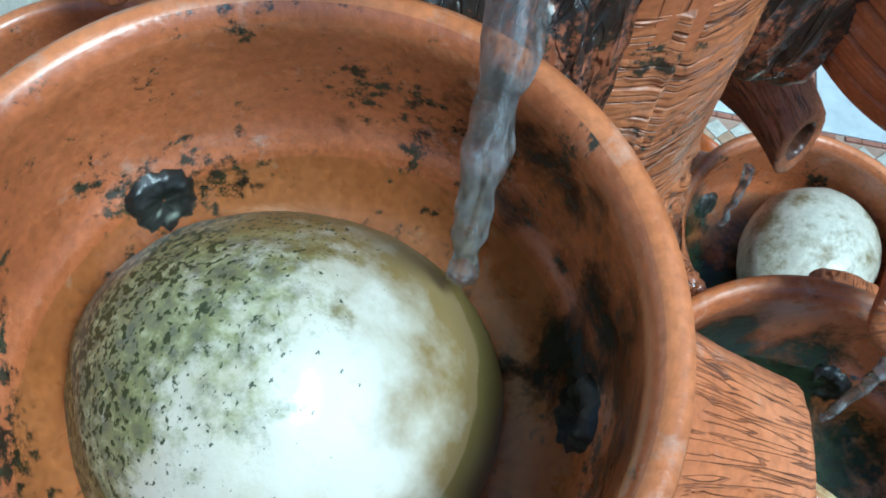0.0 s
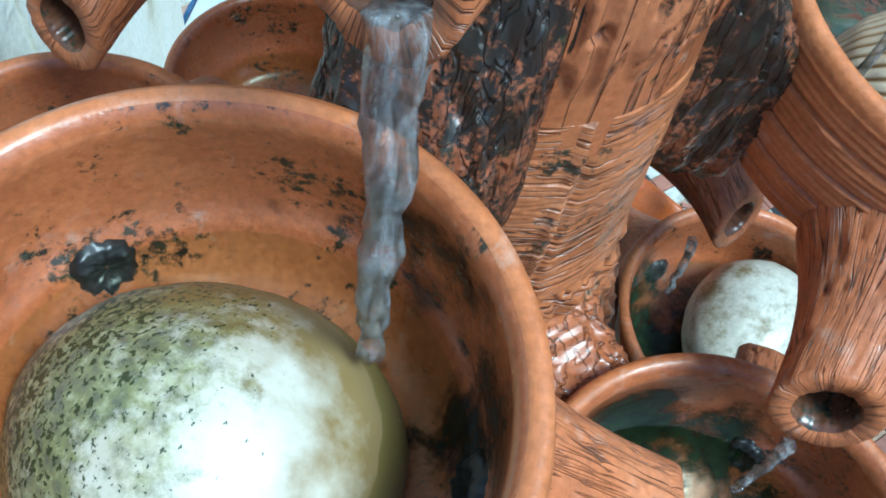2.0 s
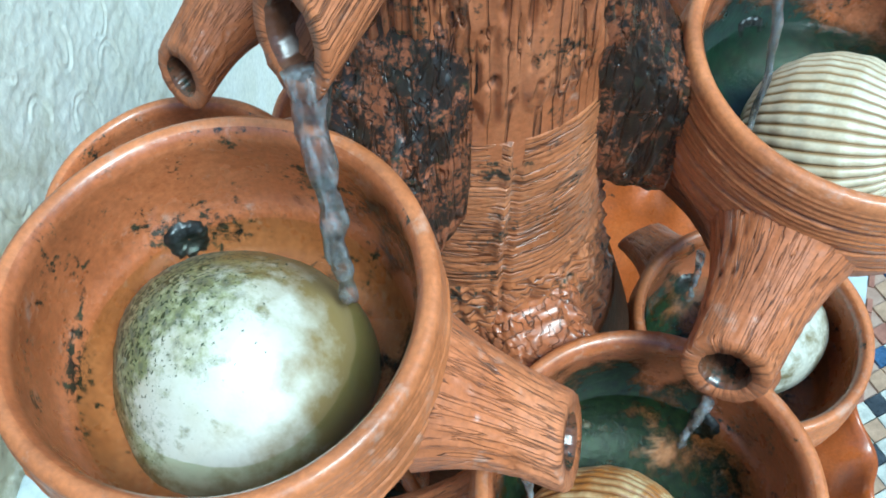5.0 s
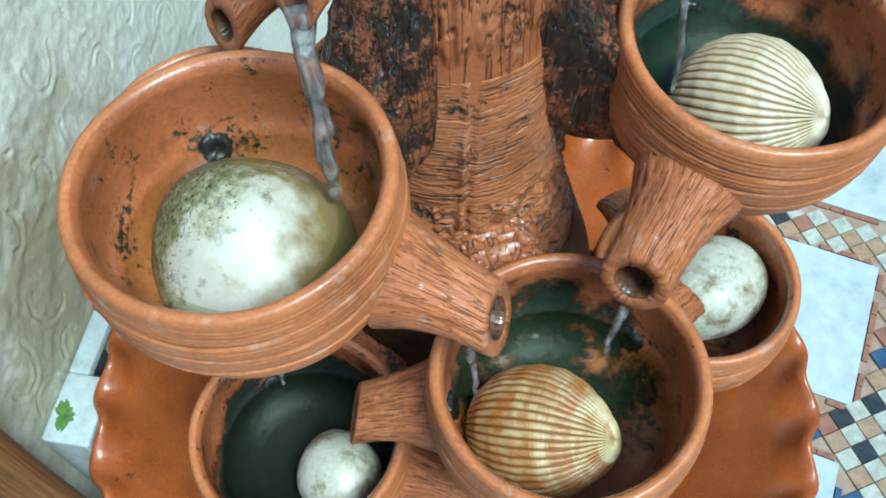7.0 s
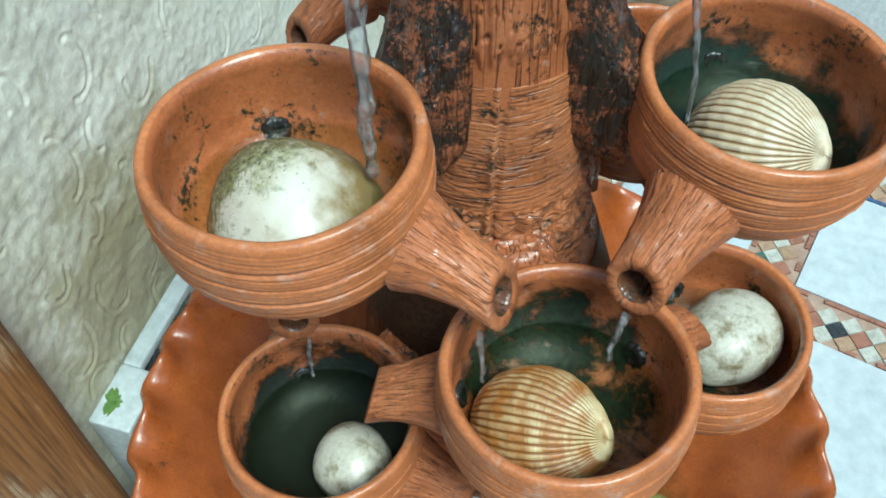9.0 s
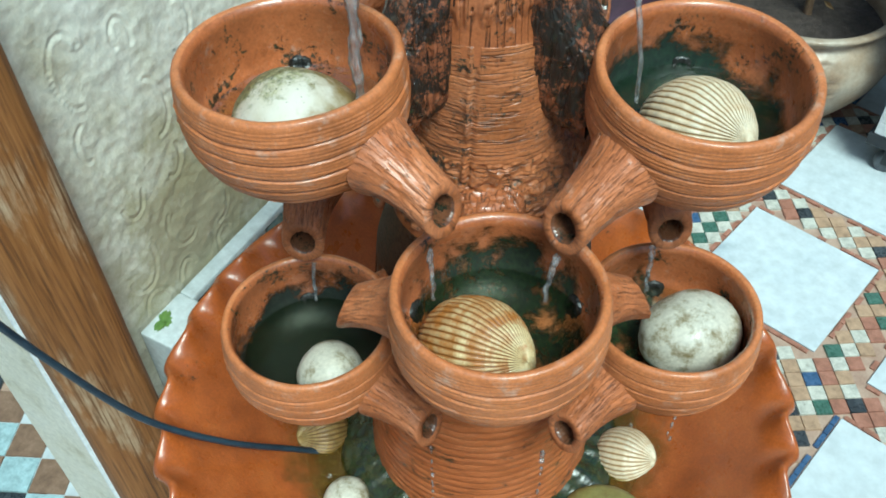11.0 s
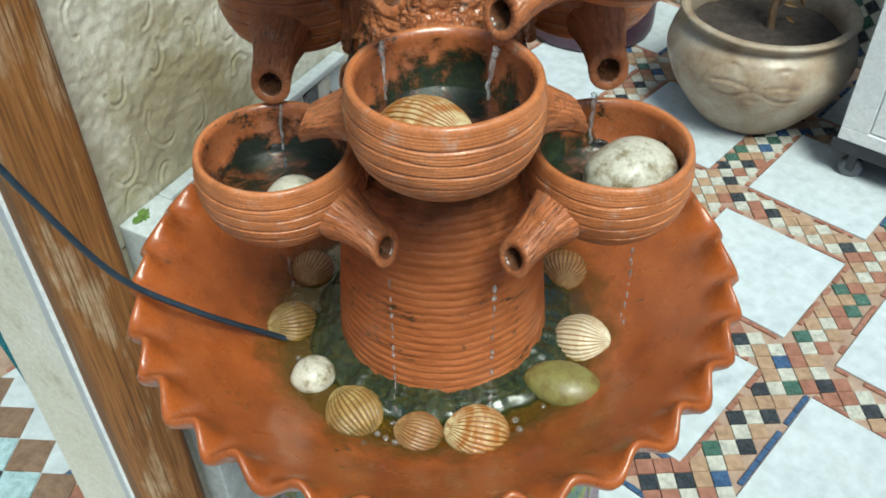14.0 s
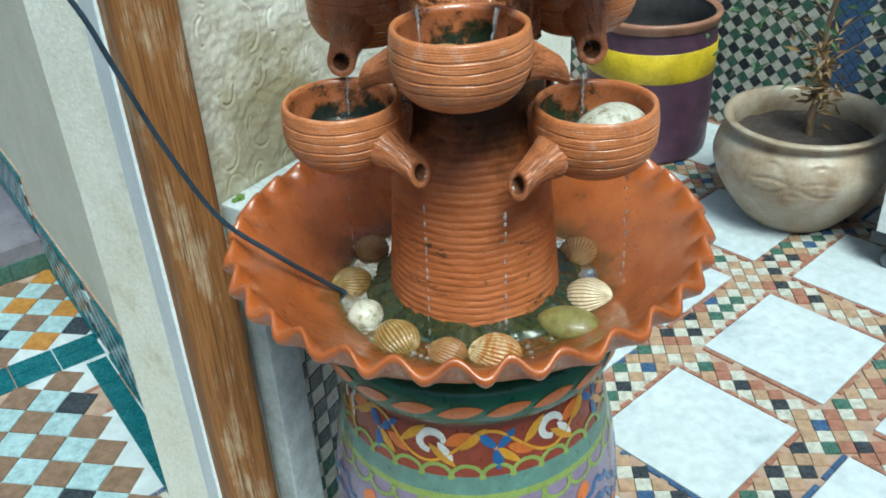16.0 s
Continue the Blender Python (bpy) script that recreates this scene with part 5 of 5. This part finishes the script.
def barrel():
    worn = lambda n, c: plain(n, [(0.30, tuple(x * 0.6 for x in c)), (0.55, c), (0.76, tuple(min(x * 1.3 + 0.01, 1) for x in c)), (0.79, (0.34, 0.17, 0.10))], 11, 0.45, 120, 0.3, 0.002)
    m1, m2, m3, m4 = worn("purple_paint", (0.075, 0.035, 0.060)), worn("bright_yellow_paint", (0.60, 0.43, 0.02)), worn("salmon_paint", (0.34, 0.16, 0.10)), plain("dark_inside", [(0.3, (0.012, 0.011, 0.012)), (0.7, (0.03, 0.027, 0.028))], 20, 0.9)
    ob = thing("barrel", pose(-0.940, 2.29, 0) @ Matrix.Diagonal((0.94, 0.94, 1.0, 1.0)), "purple painted barrel with a yellow band and chipped rim", "barrel")
    prof = fine([(0.20, 0.0), (0.235, 0.01), (0.245, 0.10), (0.25, 0.25), (0.25, 0.42), (0.245, 0.50), (0.25, 0.525)], 0.008)
    prof = np.vstack([prof, [(0.256, 0.532), (0.254, 0.541), (0.243, 0.542), (0.234, 0.535), (0.228, 0.45), (0.225, 0.30), (0.01, 0.298)]])
    v, f = lathe(prof, 96, lambda a, r, z, i: (0.003 * nz(math.cos(a) * 2, math.sin(a) * 2, z * 5), 0))
    idx = []
    for k in range(len(f)):
        i = k // 96
        z = (prof[i][1] + prof[i + 1][1]) / 2
        idx.append(1 if i > len(prof) - 6 else 0)
    part("body", mesh_of("body", v, f, [m1, m4], idx), ob)
    dent = lambda a, r, z, i: (0.003 * nz(math.cos(a) * 2, math.sin(a) * 2, z * 5), 0)
    part("yellow_band", mesh_of("yellow_band", *lathe([(0.2500, 0.329), (0.2526, 0.332), (0.2528, 0.380), (0.2520, 0.437), (0.2490, 0.440)], 96, dent), [m2]), ob, "bright yellow painted band")
    part("rim", mesh_of("rim", *lathe([(0.2480, 0.506), (0.2520, 0.509), (0.2535, 0.526), (0.2590, 0.533), (0.2570, 0.544), (0.2430, 0.545), (0.2320, 0.536)], 96, dent), [m3]), ob, "chipped salmon painted rim")


barrel()


def cabinet():
    wh = plain("white_lacquer", [(0.3, (0.70, 0.72, 0.74)), (0.7, (0.80, 0.81, 0.82))], 4, 0.3, 100, 0.05, coat=0.3)
    bl = plain("black_plastic", [(0.3, (0.012, 0.014, 0.018)), (0.7, (0.03, 0.033, 0.04))], 30, 0.4)
    gr = plain("grey_wheel", [(0.3, (0.05, 0.06, 0.07)), (0.7, (0.12, 0.13, 0.15))], 30, 0.35)
    ob = thing("cabinet", pose(0.085, 1.985, 0, 0, 0, 1.5), "white panelled cabinet on a black base with castors", "cabinet")
    part("body", mesh_of("body", *box(0, 0.012, 0.125, 0.60, 0.45, 0.95, 0.006), [wh], smooth=False), ob)
    part("base", mesh_of("base", *box(-0.012, -0.004, 0.088, 0.612, 0.46, 0.124, 0.004), [bl], smooth=False), ob, "black plastic base")
    fr = [box(0, 0, 0.125, 0.60, 0.012, 0.165, 0.003), box(0, 0, 0.52, 0.60, 0.012, 0.95, 0.003), box(0, 0, 0.165, 0.075, 0.012, 0.52, 0.003), box(0.525, 0, 0.165, 0.60, 0.012, 0.52, 0.003)]
    door = part("door_frame", mesh_of("door_frame", *joined(fr), [wh], smooth=False), ob)
    part("panel", mesh_of("panel", *box(0.079, 0.006, 0.169, 0.521, 0.0118, 0.516, 0.002), [wh], smooth=False), door)
    part("picture", mesh_of("picture", *box(0.10, -0.004, 0.565, 0.42, -0.0005, 0.80, 0.001), [plain("purple_print", [(0.3, (0.05, 0.01, 0.03)), (0.55, (0.30, 0.05, 0.18)), (0.8, (0.45, 0.22, 0.30))], 16, 0.3)], smooth=False), ob, "dark purple printed sticker")
    cv, cf = lathe(fine([(0.005, -0.014), (0.030, -0.014), (0.034, -0.008), (0.034, 0.008), (0.030, 0.014), (0.005, 0.014)], 0.004), 28)
    wm = mesh_of("wheel", cv, cf, [gr])
    fk = mesh_of("fork", *joined([box(-0.012, -0.020, 0.03, 0.012, 0.020, 0.089, 0.003)]), [bl], smooth=False)
    for x, y in ((0.055, 0.03), (0.545, 0.03), (0.055, 0.41), (0.545, 0.41)):
        c = part("castor", fk, ob, "black castor", pose(x, y, 0))
        part("wheel", wm, c, "", pose(0, 0, 0.0345, 90, 0, 15))


cabinet()
pts = catmull([(0.030, 0.110, 0.836), (0.015, 0.079, 0.866), (-0.007, 0.021, 0.930), (-0.045, -0.029, 0.994), (-0.072, -0.069, 1.104), (-0.085, -0.096, 1.199), (-0.103, -0.119, 1.281), (-0.153, -0.167, 1.384), (-0.235, -0.225, 1.504)], 10)
thing("power_cable", pose(0, 0, 0), "blue-black pump cable hanging into the basin", "cable", data=mesh_of("cable", *tube(pts, [0.0033] * len(pts), 12), [plain("cable_rubber", [(0.3, (0.012, 0.025, 0.04)), (0.7, (0.03, 0.055, 0.08))], 60, 0.4, 300, 0.3)]))


# ---------------------------------------------------------------- bubbles and a weed on the ledge
def bubbles():
    q = random.Random(9)
    lot = []
    for cx, cy, n, spread in ((0.200, 0.096, 9, 0.022), (0.270, 0.158, 9, 0.020), (0.308, 0.346, 5, 0.020), (0.010, 0.130, 3, 0.020), (0.19, 0.062, 8, 0.030), (0.30, 0.16, 8, 0.03), (0.05, 0.06, 5, 0.03)):
        for k in range(n):
            x, y, r = cx + q.gauss(0, spread), cy + q.gauss(0, spread), q.uniform(0.0014, 0.0042)
            if not 0.135 < math.hypot(x - 0.134, y - 0.230) < 0.198:
                continue
            P = []
            for i in range(7):
                t = (i + 0.02) / 6 * math.pi / 2
                P.append([(x + r * math.sin(t) * math.cos(a), y + r * math.sin(t) * math.sin(a), WATER + 0.0004 + r * 0.8 * math.cos(t)) for a in np.linspace(0, 2 * math.pi, 12, endpoint=False)])
            lot.append(grid(P))
    thing("bubbles", pose(0, 0, 0), "small clear air bubbles floating on the basin water", "bubbles", kind="stuff", data=mesh_of("bubbles", *joined(lot), [M_STREAM]))


bubbles()


def weed():
    ob = thing("weed", WALL @ pose(0.016, -0.010, 0.933) @ Matrix.Scale(0.75, 4), "tiny green weed growing on the chalky ledge", "plant")
    g = plain("weed_leaf", [(0.3, (0.08, 0.16, 0.03)), (0.7, (0.17, 0.28, 0.07))], 60, 0.5, 200, 0.3)
    q = random.Random(4)
    for k in range(7):
        a, L, w = k * 0.9 + q.uniform(-0.3, 0.3), q.uniform(0.014, 0.024), q.uniform(0.005, 0.008)
        d = Vector((math.cos(a), math.sin(a), 0.35))
        s2 = Vector((-math.sin(a), math.cos(a), 0))
        rows = []
        for t in np.linspace(0, 1, 7):
            c = d * (L * t) - Vector((0, 0, 1)) * (0.010 * t * t)
            ww = w * math.sin(math.pi * min(t * 0.9 + 0.08, 1)) ** 0.8
            rows.append([tuple(c - s2 * ww + Vector((0, 0, 0.002))), tuple(c), tuple(c + s2 * ww + Vector((0, 0, 0.002)))])
        v, f = grid(rows, close_u=False)
        part("leaf", mesh_of("leaf", v, f, [g]), ob)


weed()
